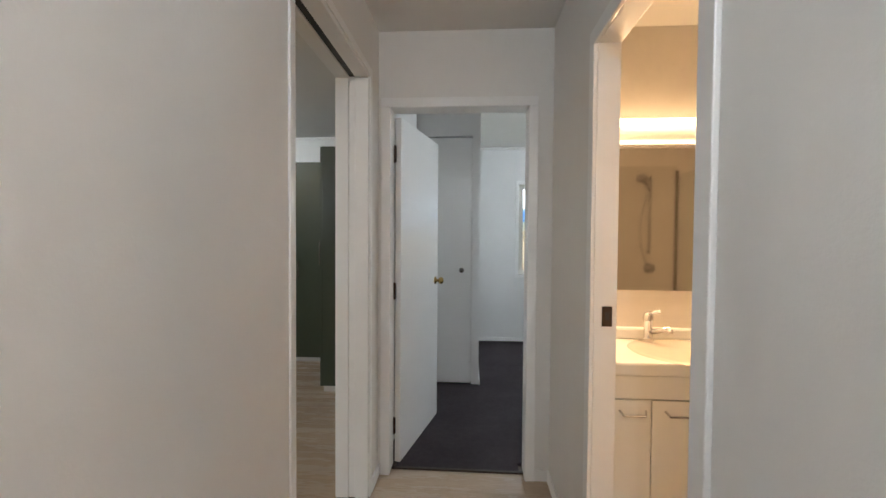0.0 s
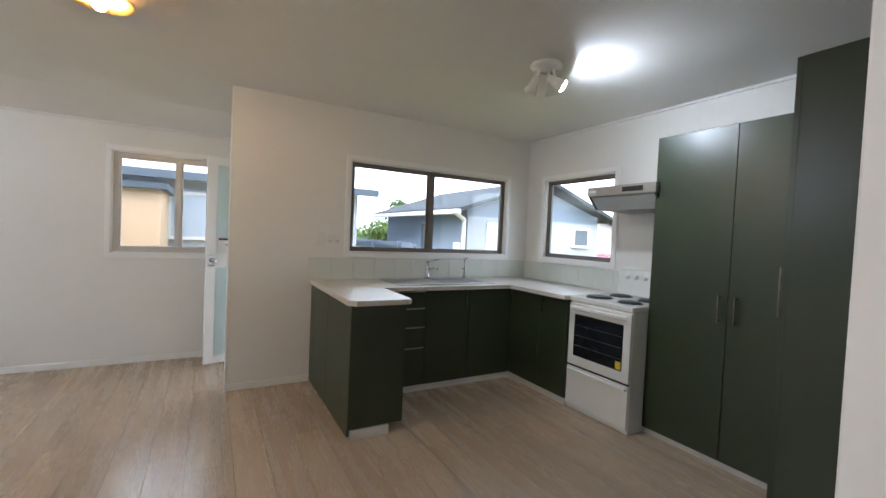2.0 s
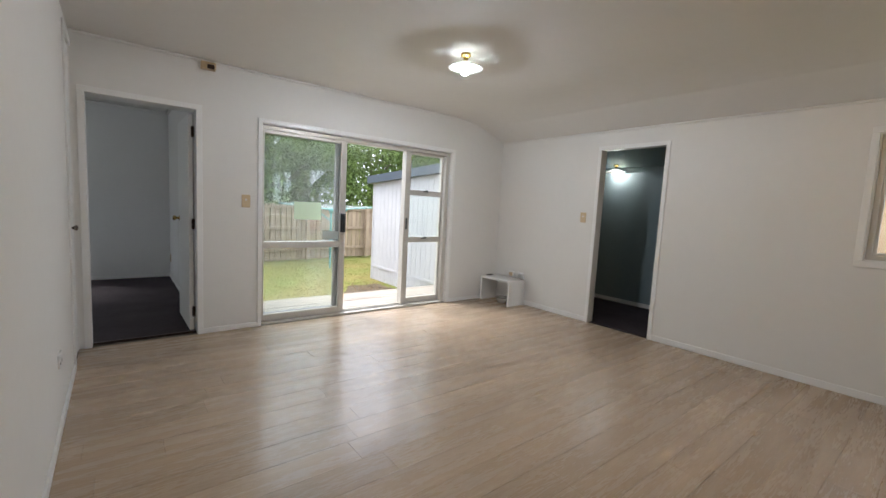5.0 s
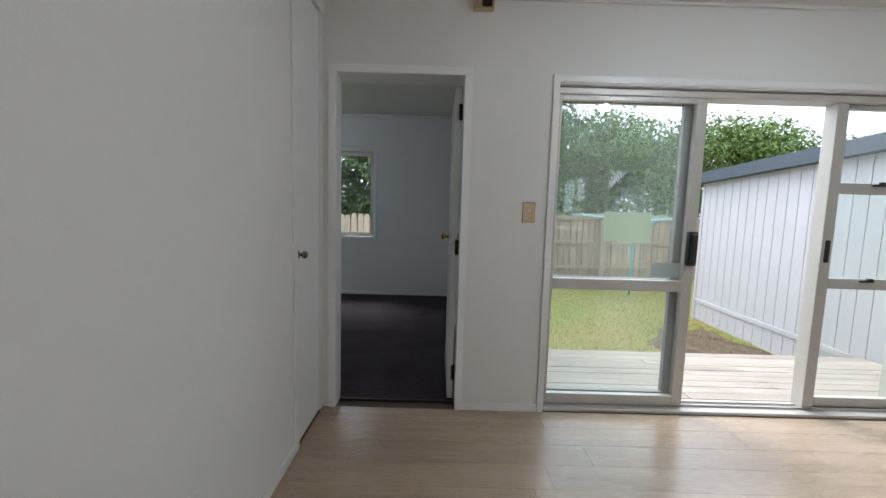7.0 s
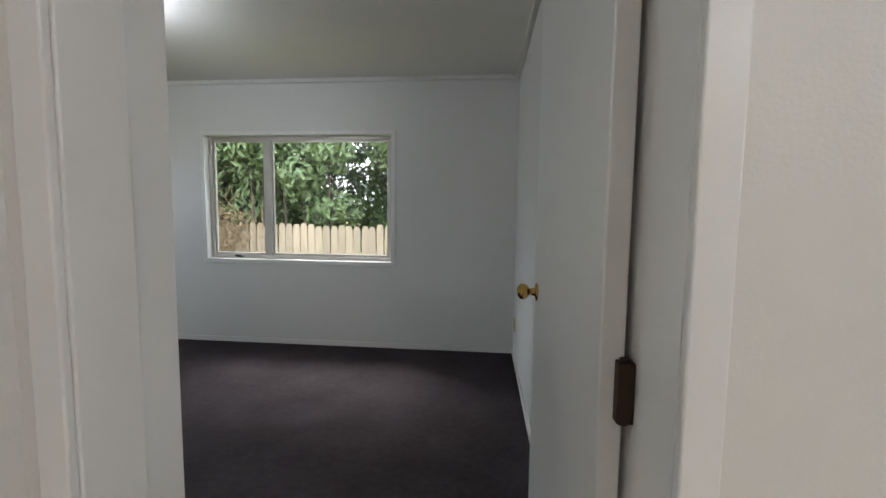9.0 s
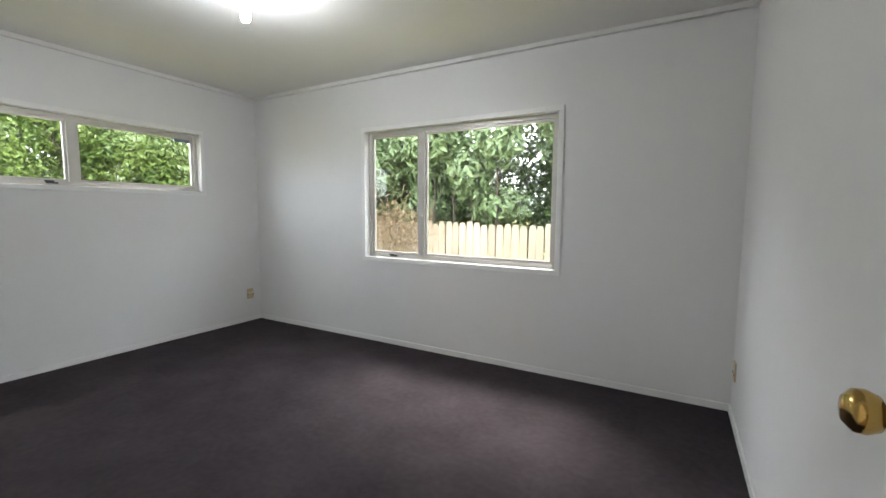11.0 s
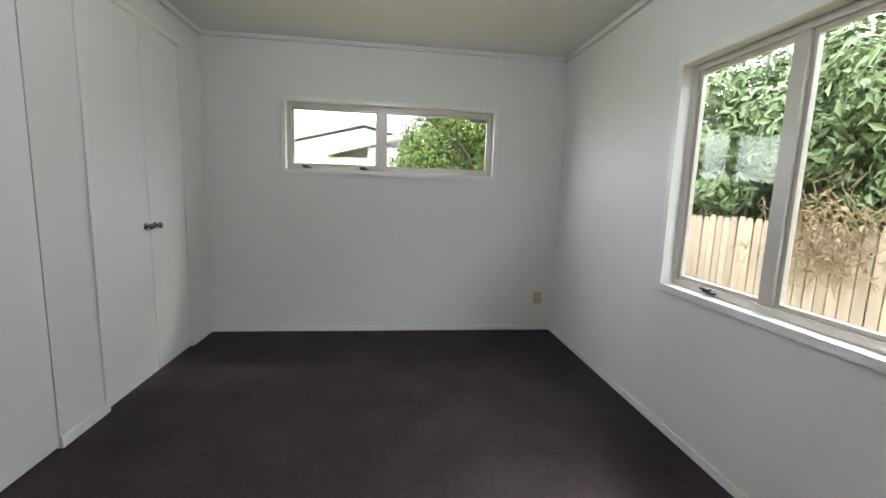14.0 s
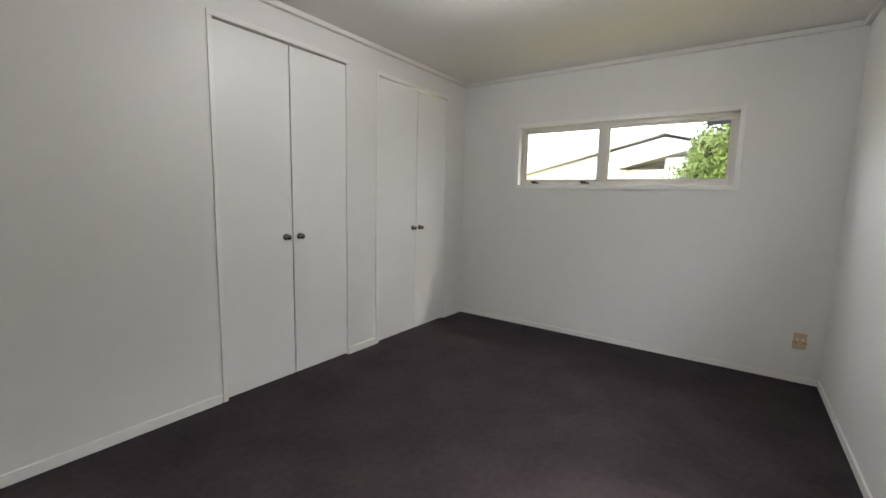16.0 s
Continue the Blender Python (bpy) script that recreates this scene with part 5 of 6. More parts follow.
def leaves(name, blobs, count, size, material, seed, parent, aspect=0.45, droop=0.3):
    """Many small folded leaves spread through and over lumps (x, y, z, rx, ry, rz)."""
    rng = np.random.default_rng(seed)
    vol = np.array([b[3] * b[4] * b[5] for b in blobs]) ** 0.67
    idx = rng.choice(len(blobs), count, p=vol / vol.sum())
    B = np.array(blobs)[idx]
    d = rng.normal(size=(count, 3))
    d /= np.linalg.norm(d, axis=1)[:, None]
    rad = 0.35 + 0.73 * rng.random(count) ** 0.45 + 0.12 * np.sin(d[:, 0] * 9 + d[:, 2] * 7)
    c = B[:, :3] + d * B[:, 3:] * rad[:, None]
    nrm = d + rng.normal(scale=0.55, size=(count, 3)) + np.array((0, 0, 0.35))
    nrm /= np.linalg.norm(nrm, axis=1)[:, None]
    along = np.cross(nrm, rng.normal(size=(count, 3)))
    along[:, 2] -= droop
    along -= nrm * (along * nrm).sum(1)[:, None]
    along /= np.linalg.norm(along, axis=1)[:, None]
    side = np.cross(nrm, along)
    s = size * (0.6 + 0.8 * rng.random(count))[:, None]
    v = np.empty((count, 5, 3))
    v[:, 0] = c - along * s * 0.5
    v[:, 1] = c + side * s * aspect * 0.5 + nrm * s * 0.08
    v[:, 2] = c + along * s * 0.5 - nrm * s * 0.1
    v[:, 3] = c - side * s * aspect * 0.5 + nrm * s * 0.08
    v[:, 4] = c
    k = np.arange(count)[:, None] * 5
    f = np.concatenate([k + np.array([[0, 1, 4]]), k + np.array([[1, 2, 4]]), k + np.array([[2, 3, 4]]), k + np.array([[3, 0, 4]])]).tolist()
    me = bpy.data.meshes.new(name)
    me.from_pydata(v.reshape(-1, 3).tolist(), [], f)
    me.materials.append(material)
    ob = new(name, me)
    ob.parent = parent
    ob.matrix_parent_inverse = parent.matrix_basis.inverted()
    return ob


def tree(name, label, at, height, blobs, count, size, material, seed, trunk=0.1, category="tree", **kw):
    """A tapered trunk with limbs into each lump of the crown, and leaves."""
    t = thing(name, label, category, at)
    x, y, z = at
    rr = random.Random(seed)
    fork = Vector((x + rr.uniform(-0.1, 0.1), y, z + height * 0.45))
    bm = rods(((x, y, z), fork, trunk, trunk * 0.7), seg=8)
    for b in blobs:
        if math.hypot(b[0] - x, b[1] - y) > 1.8:
            root = Vector((b[0] + rr.uniform(-0.2, 0.2), b[1], z))
            rod(bm, root, b[:3], trunk * 0.4, trunk * 0.15, seg=6)
            continue
        mid = (fork + Vector(b[:3])) / 2 + Vector((rr.uniform(-0.2, 0.2), rr.uniform(-0.2, 0.2), 0.15))
        rod(bm, fork, mid, trunk * 0.5, trunk * 0.35, seg=6)
        rod(bm, mid, b[:3], trunk * 0.35, trunk * 0.12, seg=6)
        for _ in range(4):
            rod(bm, mid.lerp(Vector(b[:3]), rr.uniform(0.3, 1)), Vector(b[:3]) + Vector((rr.uniform(-1, 1) * b[3], rr.uniform(-1, 1) * b[4], rr.uniform(-0.6, 1) * b[5])) * 0.9, trunk * 0.12, trunk * 0.04, seg=5)
    part("trunk", bm, BARK, t)
    leaves("crown", blobs, count, size, material, seed, t, **kw)
    return t


def lumps(x0, x1, y0, y1, z0, z1, n, r, seed):
    rr = random.Random(seed)
    return [(rr.uniform(x0, x1), rr.uniform(y0, y1), rr.uniform(z0, z1), r * rr.uniform(0.7, 1.3), r * rr.uniform(0.7, 1.2), r * rr.uniform(0.6, 1.1)) for _ in range(n)]


# trees behind the bedroom fence
tree("tree", "broad-leaved shrub tree leaning over the pine fence", (-0.2, -11.2, GZ), 2.6, lumps(-2.2, 8.0, -11.5, -10.7, 1.3, 3.5, 38, 0.55, 3), 24000, 0.18, LEAFB, 11, 0.09, aspect=0.40, droop=0.8)
tree("tree", "dark green leafy tree behind the pine fence", (-0.5, -12.4, GZ), 3.0, lumps(-4.5, 8.0, -12.9, -12.0, 0.6, 3.9, 60, 0.9, 4), 85000, 0.135, LEAFD, 12, 0.12)
tree("tree", "bright green leafy tree at the fence corner", (-4.6, -12.2, GZ), 3.0, lumps(-7.2, -3.0, -12.6, -11.7, 0.9, 3.4, 23, 0.8, 5), 24000, 0.11, LEAF, 13, 0.12)
tree("tree", "dark green tree beyond the lawn", (8.6, -13.2, GZ), 3.0, lumps(6.8, 10.6, -13.8, -12.4, 0.9, 2.9, 26, 0.85, 6), 24000, 0.16, LEAFD, 14, 0.16)
tree("tree", "leafy green tree behind the brown fence", (10.6, -13.0, GZ), 2.6, lumps(9.0, 12.0, -16.0, -9.6, 0.4, 2.1, 24, 0.8, 7), 14000, 0.16, LEAF, 15, 0.1)
tree("tree", "large green hedge tree at the back of the garden", (-8.5, -13.4, GZ), 3.6, lumps(-14.5, -4.6, -14.0, -12.8, 0.6, 3.7, 48, 1.0, 8), 50000, 0.13, LEAF, 16, 0.16)
tree("hedge", "clipped bright green hedge bush outside the strip window", (7.9, -6.9, GZ), 2.2, lumps(7.5, 8.3, -8.0, -5.15, 0.6, 3.2, 34, 0.62, 9), 54000, 0.09, LEAF, 17, 0.07, category="hedge")
tree("bush", "low green bushes beyond the neighbour's fence", (-16.0, 7.6, GZ), 1.8, lumps(-19.0, -14.2, 7.0, 8.4, 0.3, 1.6, 10, 0.7, 10), 5000, 0.16, LEAF, 18, 0.06, category="bush")
tree("tree", "small dark conifer-like tree in the distance", (-26.0, 12.5, GZ), 3.2, lumps(-26.6, -25.4, 12.0, 13.0, 1.5, 3.2, 5, 0.6, 11), 2500, 0.22, LEAFD, 19, 0.1)


tree("tree", "hazy green trees far beyond the brown fence", (15.0, -13.0, GZ), 3.0, lumps(13.2, 17.0, -17.5, -9.6, 0.7, 3.2, 30, 1.0, 12), 24000, 0.2, LEAF, 20, 0.14)


def vines():
    """Dry creeper stems over the fence."""
    t = thing("dry_creeper", "tangled dry brown creeper hanging over the pine fence", "plant", (4.0, -10.2, GZ))
    rr = random.Random(8)
    bm = bmesh.new()
    for _ in range(150):
        p = Vector((rr.gauss(4.0, 0.5), -10.14 - rr.uniform(-0.12, 0.02), rr.uniform(0.3, 1.4)))
        for _ in range(4):
            q = p + Vector((rr.uniform(-0.16, 0.16), rr.uniform(-0.05, 0.05), rr.uniform(-0.2, 0.16)))
            rod(bm, p, q, 0.006, 0.004, seg=4)
            p = q
    part("stems", bm, DRY, t)
    leaves("dry_leaves", [(4.0, -10.1, 0.9, 0.6, 0.1, 0.5)], 420, 0.08, DRY, 5, t)


vines()


def lawn_blades():
    """Grass blades near the deck and below the bedroom window."""
    rng = np.random.default_rng(3)
    n = 70000
    x = np.concatenate([rng.uniform(-6.5, 0.5, n // 2), rng.uniform(-1.0, 7.0, n // 2)])
    y = np.concatenate([rng.uniform(-10.1, -4.6, n // 2), rng.uniform(-10.1, -6.6, n // 2)])
    keep = ~((x < -4.4) & (y > -6.2))
    x, y = x[keep], y[keep]
    n = len(x)
    h, a, w = rng.uniform(0.012, 0.04, n), rng.uniform(0, 6.28, n), 0.004
    v = np.empty((n, 3, 3))
    v[:, 0] = np.stack([x - w * np.cos(a), y - w * np.sin(a), np.full(n, GZ)], 1)
    v[:, 1] = np.stack([x + w * np.cos(a), y + w * np.sin(a), np.full(n, GZ)], 1)
    v[:, 2] = np.stack([x + rng.normal(0, 0.02, n), y + rng.normal(0, 0.02, n), GZ + h], 1)
    me = bpy.data.meshes.new("grass")
    me.from_pydata(v.reshape(-1, 3).tolist(), [], np.arange(3 * n).reshape(-1, 3).tolist())
    me.materials.append(GRASS)
    tagged(new("grass", me), "short uneven lawn grass", "grass", kind="stuff")


lawn_blades()


MAST = (-5.12, -8.85, 1.06)


def clothesline():
    """A rotary clothesline: mast, four sloping arms and rings of wire."""
    cx, cy, top = MAST
    t = thing("clothesline", "teal rotary clothesline on a slim mast in the lawn", "clothesline", (cx, cy, GZ))
    teal = mat("teal_paint", (0.10, 0.30, 0.29), 0.5, scale=8)
    wire = mat("pale_wire", (0.45, 0.52, 0.52), 0.5, scale=8)
    part("mast", rods(((cx, cy, GZ), (cx, cy, top), 0.026)), teal, t)
    part("hub", spin([(0.0, -0.08), (0.05, -0.08), (0.055, 0.0), (0.04, 0.05), (0.0, 0.06)], (cx, cy, top), 16), teal, t, smooth=True)
    tips = [Vector((cx + 1.55 * math.cos(radians(a)), cy + 1.55 * math.sin(radians(a)), top + 0.12)) for a in (20, 110, 200, 290)]
    hub = Vector((cx, cy, top))
    for p in tips:
        part("arm", rods((hub, p, 0.014, 0.011), (hub - Vector((0, 0, 0.3)), hub.lerp(p, 0.4), 0.009), seg=6), teal, t)
    for k in range(5):
        f = 1 - 0.16 * k
        part("wire", rods(*[(hub.lerp(p, f), hub.lerp(q, f), 0.004) for p, q in zip(tips, tips[1:] + tips[:1])], seg=4), wire, t)


clothesline()


def pergola():
    t = thing("pergola", "pale grey timber pergola frame beyond the brown fence", "pergola", (9.0, -10.4, GZ))
    for y in (-9.0, -11.1):
        part("post", boxes((8.95, y - 0.05, GZ, 9.05, y + 0.05, 1.76), bevel=0.004), PALEROOF, t)
    part("beam", boxes((8.94, -11.6, 1.76, 9.06, -8.4, 1.90), bevel=0.004), PALEROOF, t)


pergola()


def soil_patch():
    """Low bare earth with clods and dead stems beside the shed."""
    t = thing("soil_patch", "bare brown earth with dead stems beside the shed", "soil", (-4.75, -5.75, GZ))
    soil = mat("dry_earth", (0.15, 0.115, 0.075), 0.95, second=(0.085, 0.065, 0.045), scale=7, amount=0.9, bump=0.8, bump_scale=50, spec=0.1)
    rr = random.Random(21)
    bm = bmesh.new()
    rings = []
    for k in range(7):
        r = k / 6
        rings.append([bm.verts.new((-4.75 + 0.62 * r * (1 + 0.25 * math.sin(3 * a + 1)) * math.cos(a), -5.75 + 0.72 * r * (1 + 0.2 * math.sin(5 * a)) * math.sin(a), GZ + 0.002 + (0.075 * (1 - r * r) + rr.uniform(0, 0.03)) * (k < 6))) for a in [math.tau * j / 26 for j in range(26)]])
    for p, q in zip(rings, rings[1:]):
        for j in range(26):
            bm.faces.new((p[j], q[j], q[(j + 1) % 26], p[(j + 1) % 26]))
    bmesh.ops.remove_doubles(bm, verts=rings[0], dist=0.05)
    part("earth", bm, soil, t)
    bm = bmesh.new()
    for _ in range(90):
        x, y = -4.75 + rr.gauss(0, 0.28), -5.75 + rr.gauss(0, 0.32)
        rod(bm, (x, y, GZ + 0.02), (x + rr.uniform(-0.12, 0.12), y + rr.uniform(-0.12, 0.12), GZ + rr.uniform(0.06, 0.18)), 0.005, 0.002, seg=4)
    tagged(part("stems", bm, DRY, t), kind="stuff")


soil_patch()


def gable_house(name, label, x0, x1, y0, y1, eave, ridge, along, wall_mat, roof_mat, over=0.35):
    """A low house with a gabled roof; along: the ridge's axis."""
    t = thing(name, label, "house", ((x0 + x1) / 2, (y0 + y1) / 2, GZ))
    bm = bmesh.new()
    box(bm, x0, y0, GZ, x1, y1, eave)
    part("wall", bm, wall_mat, t)
    bm = bmesh.new()
    if along == "x":
        m = (y0 + y1) / 2
        for xa, xb in ((x0, x1),):
            vs = [bm.verts.new(p) for p in ((xa, y0, eave), (xa, y1, eave), (xa, m, ridge - 0.08), (xb, y0, eave), (xb, y1, eave), (xb, m, ridge - 0.08))]
            bm.faces.new((vs[0], vs[2], vs[1]))
            bm.faces.new((vs[3], vs[4], vs[5]))
    else:
        m = (x0 + x1) / 2
        vs = [bm.verts.new(p) for p in ((x0, y0, eave), (x1, y0, eave), (m, y0, ridge - 0.08), (x0, y1, eave), (x1, y1, eave), (m, y1, ridge - 0.08))]
        bm.faces.new((vs[0], vs[1], vs[2]))
        bm.faces.new((vs[3], vs[5], vs[4]))
    part("gable", bm, wall_mat if wall_mat != GREYH else BLUEH, t)
    for s in (-1, 1):
        bm = bmesh.new()
        if along == "x":
            e, m = (y0 - over if s < 0 else y1 + over), (y0 + y1) / 2
            z = eave - over * (ridge - eave) / ((y1 - y0) / 2)
            q = [(x0 - over, e, z), (x1 + over, e, z), (x1 + over, m, ridge), (x0 - over, m, ridge)]
        else:
            e, m = (x0 - over if s < 0 else x1 + over), (x0 + x1) / 2
            z = eave - over * (ridge - eave) / ((x1 - x0) / 2)
            q = [(e, y0 - over, z), (e, y1 + over, z), (m, y1 + over, ridge), (m, y0 - over, ridge)]
        lo = [bm.verts.new(p) for p in q]
        hi = [bm.verts.new((p[0], p[1], p[2] + 0.09)) for p in q]
        bm.faces.new(lo)
        bm.faces.new(list(reversed(hi)))
        for i in range(4):
            j = (i + 1) % 4
            bm.faces.new((lo[i], lo[j], hi[j], hi[i]))
        bmesh.ops.recalc_face_normals(bm, faces=bm.faces)
        part("roof", bm, roof_mat, t)
    return t


def house_window(t, axis, face, out, u0, u1, z0, z1, bars=1, glass=DARKG, frame=WHITEH):
    w = part("window", boxes(ob_box(axis, face, face + out * 0.05, u0, u1, z0, z1)), glass, t)
    rows = [ob_box(axis, face, face + out * 0.07, u0 - 0.06, u0, z0 - 0.06, z1 + 0.06), ob_box(axis, face, face + out * 0.07, u1, u1 + 0.06, z0 - 0.06, z1 + 0.06), ob_box(axis, face, face + out * 0.07, u0, u1, z1, z1 + 0.06), ob_box(axis, face, face + out * 0.07, u0, u1, z0 - 0.06, z0)]
    rows += [ob_box(axis, face + out * 0.05, face + out * 0.07, u0 + (u1 - u0) * (k + 1) / (bars + 1) - 0.025, u0 + (u1 - u0) * (k + 1) / (bars + 1) + 0.025, z0, z1) for k in range(bars)]
    part("frame", boxes(*rows), frame, w)


nb = gable_house("house", "blue-grey neighbour house with slate roof and white gutter", -12.6, -8.0, 6.5, 10.6, 1.98, 2.68, "x", BLUEH, ROOF)
part("end_wall", boxes((-8.0, 6.5, GZ, -7.97, 10.6, 1.79)), GREYH, nb, "pale grey end wall")
part("gutter", boxes((-12.9, 6.03, 1.80, -7.68, 6.15, 1.90), bevel=0.02), WHITEH, nb, "white gutter")
part("downpipe", rods(((-7.85, 6.1, 1.83), (-7.99, 6.42, 1.70), 0.045), ((-7.99, 6.42, 1.70), (-7.99, 6.42, GZ), 0.045)), WHITEH, nb, "white downpipe")
part("garage_door", boxes((-7.97, 7.0, GZ, -7.93, 8.5, 1.67), *[(-7.93, 7.02, GZ + 0.05 + 0.42 * k, -7.925, 8.48, GZ + 0.42 * k + 0.43) for k in range(5)]), WHITEH, nb, "white panelled garage door")
part("meter_box", boxes((-8.42, 6.42, 0.65, -8.14, 6.5, 1.2), (-8.36, 6.40, 0.75, -8.2, 6.42, 0.87), (-8.36, 6.40, 0.97, -8.2, 6.42, 1.09), bevel=0.005), WHITEH, nb, "white meter box")
house_window(nb, "y", 6.5, -1, -10.1, -9.6, 1.0, 1.62, 0, frame=BLUEH)
house_window(nb, "x", -7.97, 1, 9.70, 10.17, 1.24, 1.63, 0)
nb2 = gable_house("house", "pale house with blue-grey roof beyond the driveway", -14.5, -9.6, 15.2, 21.0, 1.6, 2.3, "y", WHITEH, ROOF)
house_window(nb2, "x", -9.6, 1, 16.2, 17.6, 0.3, 1.2)
nb3 = gable_house("house", "pale plaster house with corrugated iron roof and a white window", -16.0, -9.6, -2.4, 4.55, 2.36, 3.8, "y", GREYH, PALEROOF)
part("gutter", boxes((-9.3, -2.7, 2.13, -9.18, 4.9, 2.27)), SHEDR, nb3, "dark gutter")
house_window(nb3, "x", -9.6, 1, 1.0, 2.2, 1.1, 1.88, 1, mat("net_curtain", (0.40, 0.45, 0.52), 0.5, scale=6))
pw = thing("garage_wall", "peach plastered outbuilding wall with a dark roof edge", "outbuilding", (-8.6, 0.2, GZ))
part("wall", boxes((-9.4, -1.0, GZ, -8.0, 0.97, 1.84)), PEACH, pw)
part("roof", boxes((-9.5, -1.2, 1.84, -7.9, 1.06, 1.93)), SHEDR, pw)
nb4 = gable_house("house", "white weatherboard house with a pale low roof", 12.0, 19.0, -8.2, 0.5, 1.95, 3.1, "x", WHITEH, PALEROOF, 0.2)
house_window(nb4, "x", 12.0, -1, -1.8, -0.85, 1.0, 1.9)
part("porch_wall", boxes((11.2, -4.0, GZ, 12.0, -2.95, 2.1), *[(11.185, -4.0, 0.3 + 0.15 * k, 11.2, -2.95, 0.43 + 0.15 * k) for k in range(12)]), mat("cream_board", (0.58, 0.50, 0.38), 0.7, scale=3), nb4, "cream weatherboard porch wall")
part("side_wall", boxes((11.2, -6.2, GZ, 12.0, -4.003, 2.4), *[(11.185, -6.2, 0.3 + 0.15 * k, 11.2, -4.003, 0.43 + 0.15 * k) for k in range(14)]), WHITEH, nb4, "white weatherboard wall")


def sloped_board(x0, x1, ya, za, yb, zb, h):
    """A board whose lower edge runs from (ya, za) to (yb, zb)."""
    bm = boxes((x0, 0, 0, x1, 1, h))
    for v in bm.verts:
        v.co.z += za + (zb - za) * v.co.y
        v.co.y = ya + (yb - ya) * v.co.y
    bmesh.ops.recalc_face_normals(bm, faces=bm.faces)
    return bm


part("porch_roof", sloped_board(11.0, 11.99, -2.9, 2.12, -5.2, 2.74, 0.14), WHITEH, nb4, "white porch roof edge")
for _y in (0.72, -8.42):
    part("barge_board", sloped_board(11.74, 11.79, _y, 1.90, -3.85, 3.1, 0.16), WHITEH, nb4, "white barge board")
nb5 = gable_house("house", "pale house with a blue-edged roof behind the back fence", -3.0, 8.0, 11.0, 17.0, 2.1, 3.2, "x", WHITEH, PALEROOF)
part("fascia", boxes((-3.4, 10.5, 1.72, 8.4, 10.66, 2.02)), BLUER, nb5, "bright blue fascia")


def car():
    t = thing("car", "dark red hatchback parked on the driveway", "car", (-9.9, 13.0, GZ))
    bm = bmesh.new()
    prof = [(-1.9, 0.25), (-1.9, 0.75), (-1.25, 0.95), (-0.7, 1.4), (0.9, 1.42), (1.6, 1.0), (1.9, 0.9), (1.95, 0.25)]
    a = [bm.verts.new((-0.85, y, z)) for y, z in prof]
    b = [bm.verts.new((0.85, y, z)) for y, z in prof]
    bm.faces.new(a)
    bm.faces.new(list(reversed(b)))
    for i in range(8):
        j = (i + 1) % 8
        bm.faces.new((a[j], a[i], b[i], b[j]))
    bmesh.ops.recalc_face_normals(bm, faces=bm.faces)
    bmesh.ops.bevel(bm, geom=list(bm.edges), offset=0.08, segments=3, affect='EDGES')
    m = pose(-9.9, 13.0, GZ, 0, 0, 60)
    bmesh.ops.transform(bm, matrix=m, verts=bm.verts)
    part("body", bm, RED, t, smooth=False)
    for s in (-1, 1):
        bm = boxes((s * 0.835, -0.62, 0.98, s * 0.862, 0.15, 1.32), (s * 0.835, 0.2, 0.98, s * 0.862, 0.95, 1.32), bevel=0.01)
        bmesh.ops.transform(bm, matrix=m, verts=bm.verts)
        part("side_window", bm, DARKG, t)
        for y in (-1.2, 1.2):
            bm = spin([(0, -0.1), (0.18, -0.1), (0.3, -0.09), (0.32, -0.05), (0.32, 0.05), (0.3, 0.09), (0.18, 0.1), (0, 0.1)], (s * 0.75, y, 0.32), 20, (1, 0, 0))
            bmesh.ops.transform(bm, matrix=m, verts=bm.verts)
            part("wheel", bm, BLACK, t)
    return t


car()


def pylon():
    t = thing("power_pylon", "tall grey lattice power pylon in the distance", "pylon", (-95, -2.0, GZ))
    rows = []
    for s in (-1, 1):
        for u in (-1, 1):
            rows.append(((-95 + 3 * s, -2 + 3 * u, GZ), (-95 + 0.5 * s, -2 + 0.5 * u, 22), 0.12))
    for k in range(9):
        w = 3 - 2.5 * k / 9
        w2 = 3 - 2.5 * (k + 1) / 9
        z, z2 = GZ + 22.4 * k / 9, GZ + 22.4 * (k + 1) / 9
        rows += [((-95 + w, -2 - w, z), (-95 + w2, -2 + w2, z2), 0.07), ((-95 + w, -2 + w, z), (-95 + w2, -2 - w2, z2), 0.07)]
    for z, w in ((14, 4.5), (17.5, 5.5), (21, 4)):
        rows += [((-95, -2 - w, z), (-95, -2 + w, z), 0.09), ((-95, -2 - w, z), (-95, -2, z + 1.4), 0.06), ((-95, -2 + w, z), (-95, -2, z + 1.4), 0.06)]
    part("lattice", rods(*rows, seg=4), mat("galvanised_steel", (0.42, 0.43, 0.45), 0.6, 0.3, scale=3), t)


pylon()


# ---- tiles, planks and boards ----
def pieces(name, parent, mesh_bm, material, places):
    """Many alike pieces on one mesh, each an object with its own pose and scale."""
    me = bpy.data.meshes.new(name)
    mesh_bm.to_mesh(me)
    mesh_bm.free()
    me.materials.append(material)
    for m in places:
        ob = new(name, me)
        ob.parent = parent
        ob.matrix_parent_inverse = parent.matrix_basis.inverted()
        ob.matrix_basis = m


def unit_box(bevel=0.0):
    return boxes((0, 0, 0, 1, 1, 1))


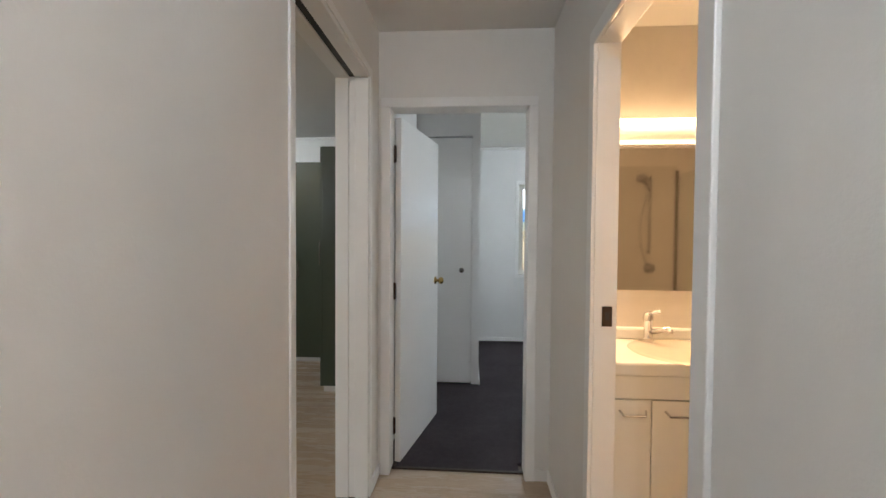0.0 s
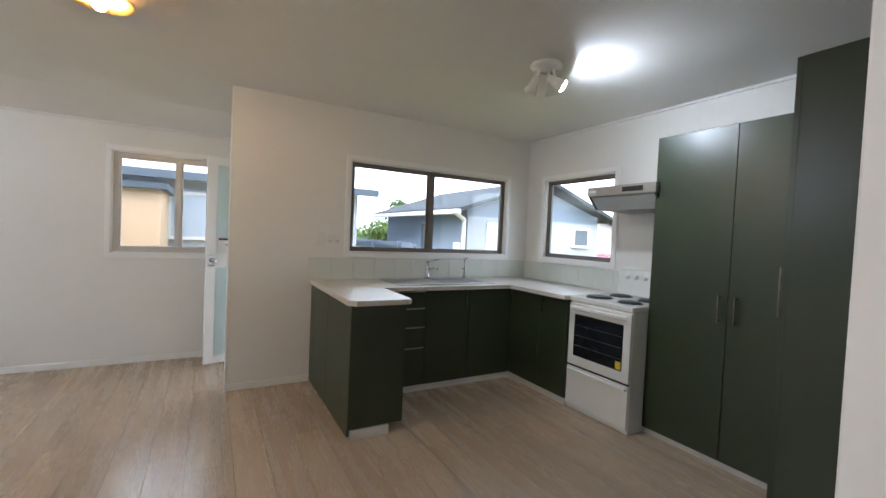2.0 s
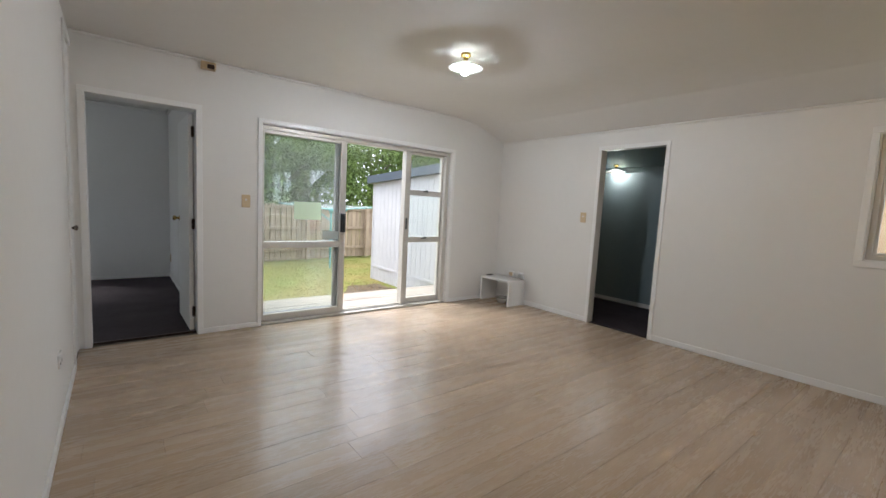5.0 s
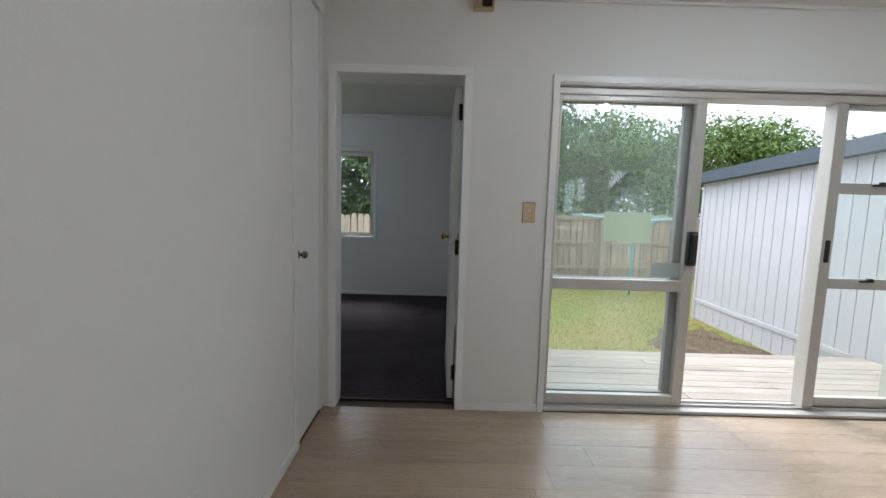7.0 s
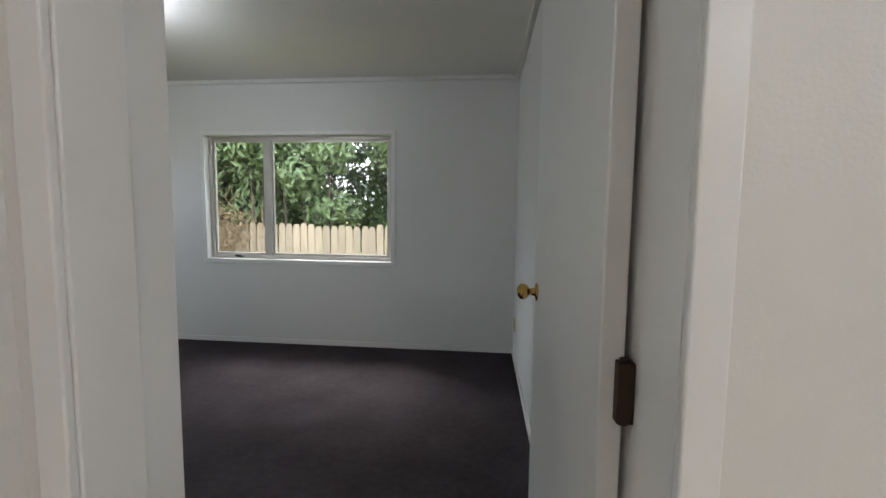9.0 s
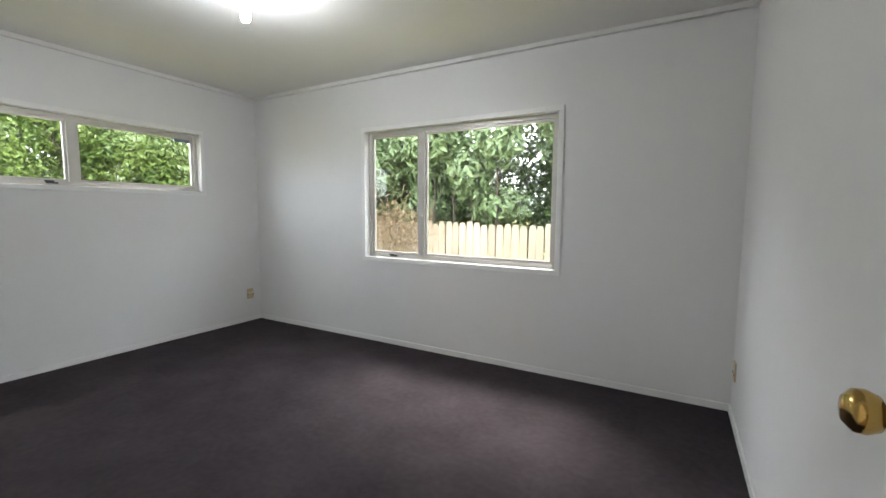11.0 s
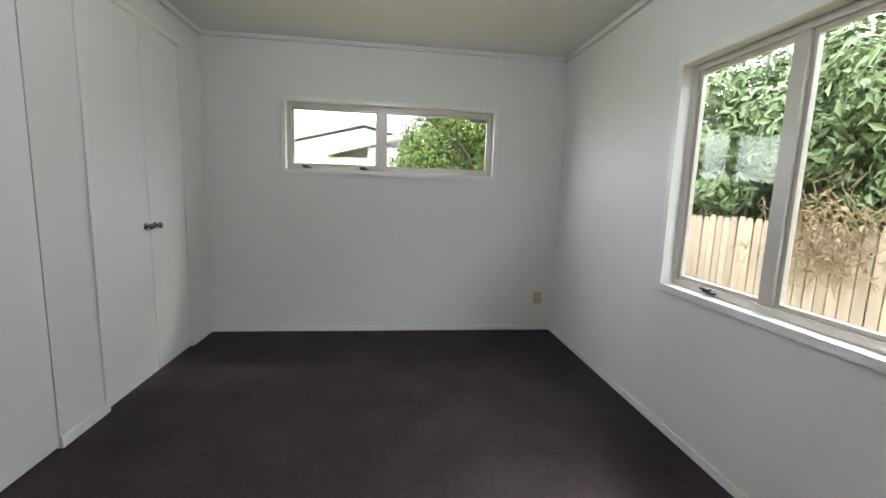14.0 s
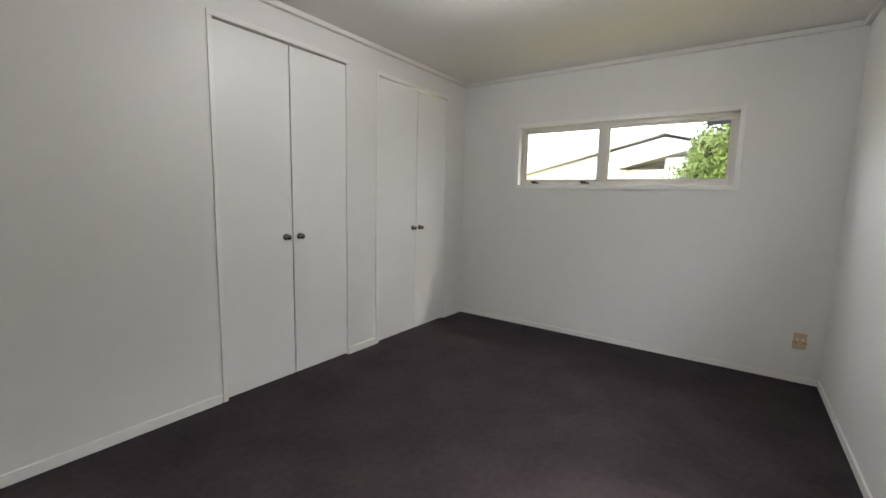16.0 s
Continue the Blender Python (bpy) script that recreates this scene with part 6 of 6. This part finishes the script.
def planks(parent, x0, x1, y0, y1, rng, w=0.18, length=1.22, gap=0.0012):
    """Laminate boards along x, in staggered rows."""
    out = []
    y = y0
    while y < y1 - 0.01:
        b = min(y + w, y1)
        x = x0 - rng.uniform(0.1, length - 0.1)
        while x < x1:
            a, e = max(x, x0), min(x + length, x1)
            if e - a > 0.03:
                out.append(Matrix.Translation((a + gap / 2, y + gap / 2, -0.012)) @ Matrix.Diagonal((e - a - gap, b - y - gap, 0.012, 1)))
            x += length
        y = b
    return out


_r = random.Random(4)
fl = struct("floor_living", boxes((WX, SY, -0.0135, EX, 1.776, -0.0125)), SUBF, "grey-brown oak laminate floor of long planks", "floor")
pieces("plank", fl, unit_box(), LAMIN, planks(fl, WX, EX, SY, 1.776, _r))
fk = struct("floor_kitchen", boxes((KX, 1.776, -0.0135, EX, KN, -0.0125)), SUBF, "grey-brown oak laminate kitchen floor", "floor")
pieces("plank", fk, unit_box(), LAMIN, planks(fk, KX, EX, 1.776, KN, _r))
fh = struct("floor_hall", boxes((EX, -1.0, -0.0135, HE, 2.43, -0.0125)), SUBF, "grey-brown oak laminate hall floor", "floor")
pieces("plank", fh, unit_box(), LAMIN, planks(fh, HW, HE, -1.0, 2.43, _r) + planks(fh, EX, HW, 1.29, 2.141, _r))
fe = struct("floor_entry", boxes((WX, 1.776, -0.0135, KX - 0.1, 2.37, -0.0125)), SUBF, "laminate at the entry sill", "floor")
pieces("plank", fe, unit_box(), LAMIN, planks(fe, WX, KX - 0.1, 1.776, 2.37, _r))

sp = struct("splashback", boxes((KX, 2.383, 0.9, KX + 0.004, KN, 1.095), (KX + 0.004, KN - 0.004, 0.9, -2.2, KN, 1.095)), PLATE, "pale glazed tile splashback above the worktop", "splashback")
pieces("tile", sp, unit_box(), TILE, [Matrix.Translation((KX + 0.004, 2.385 + 0.2025 * k, 0.902)) @ Matrix.Diagonal((0.005, 0.2 if k < 11 else 0.195, 0.19, 1)) for k in range(12)] + [Matrix.Translation((KX + 0.012 + 0.2025 * k, KN - 0.009, 0.902)) @ Matrix.Diagonal((0.2, 0.005, 0.19, 1)) for k in range(9)])
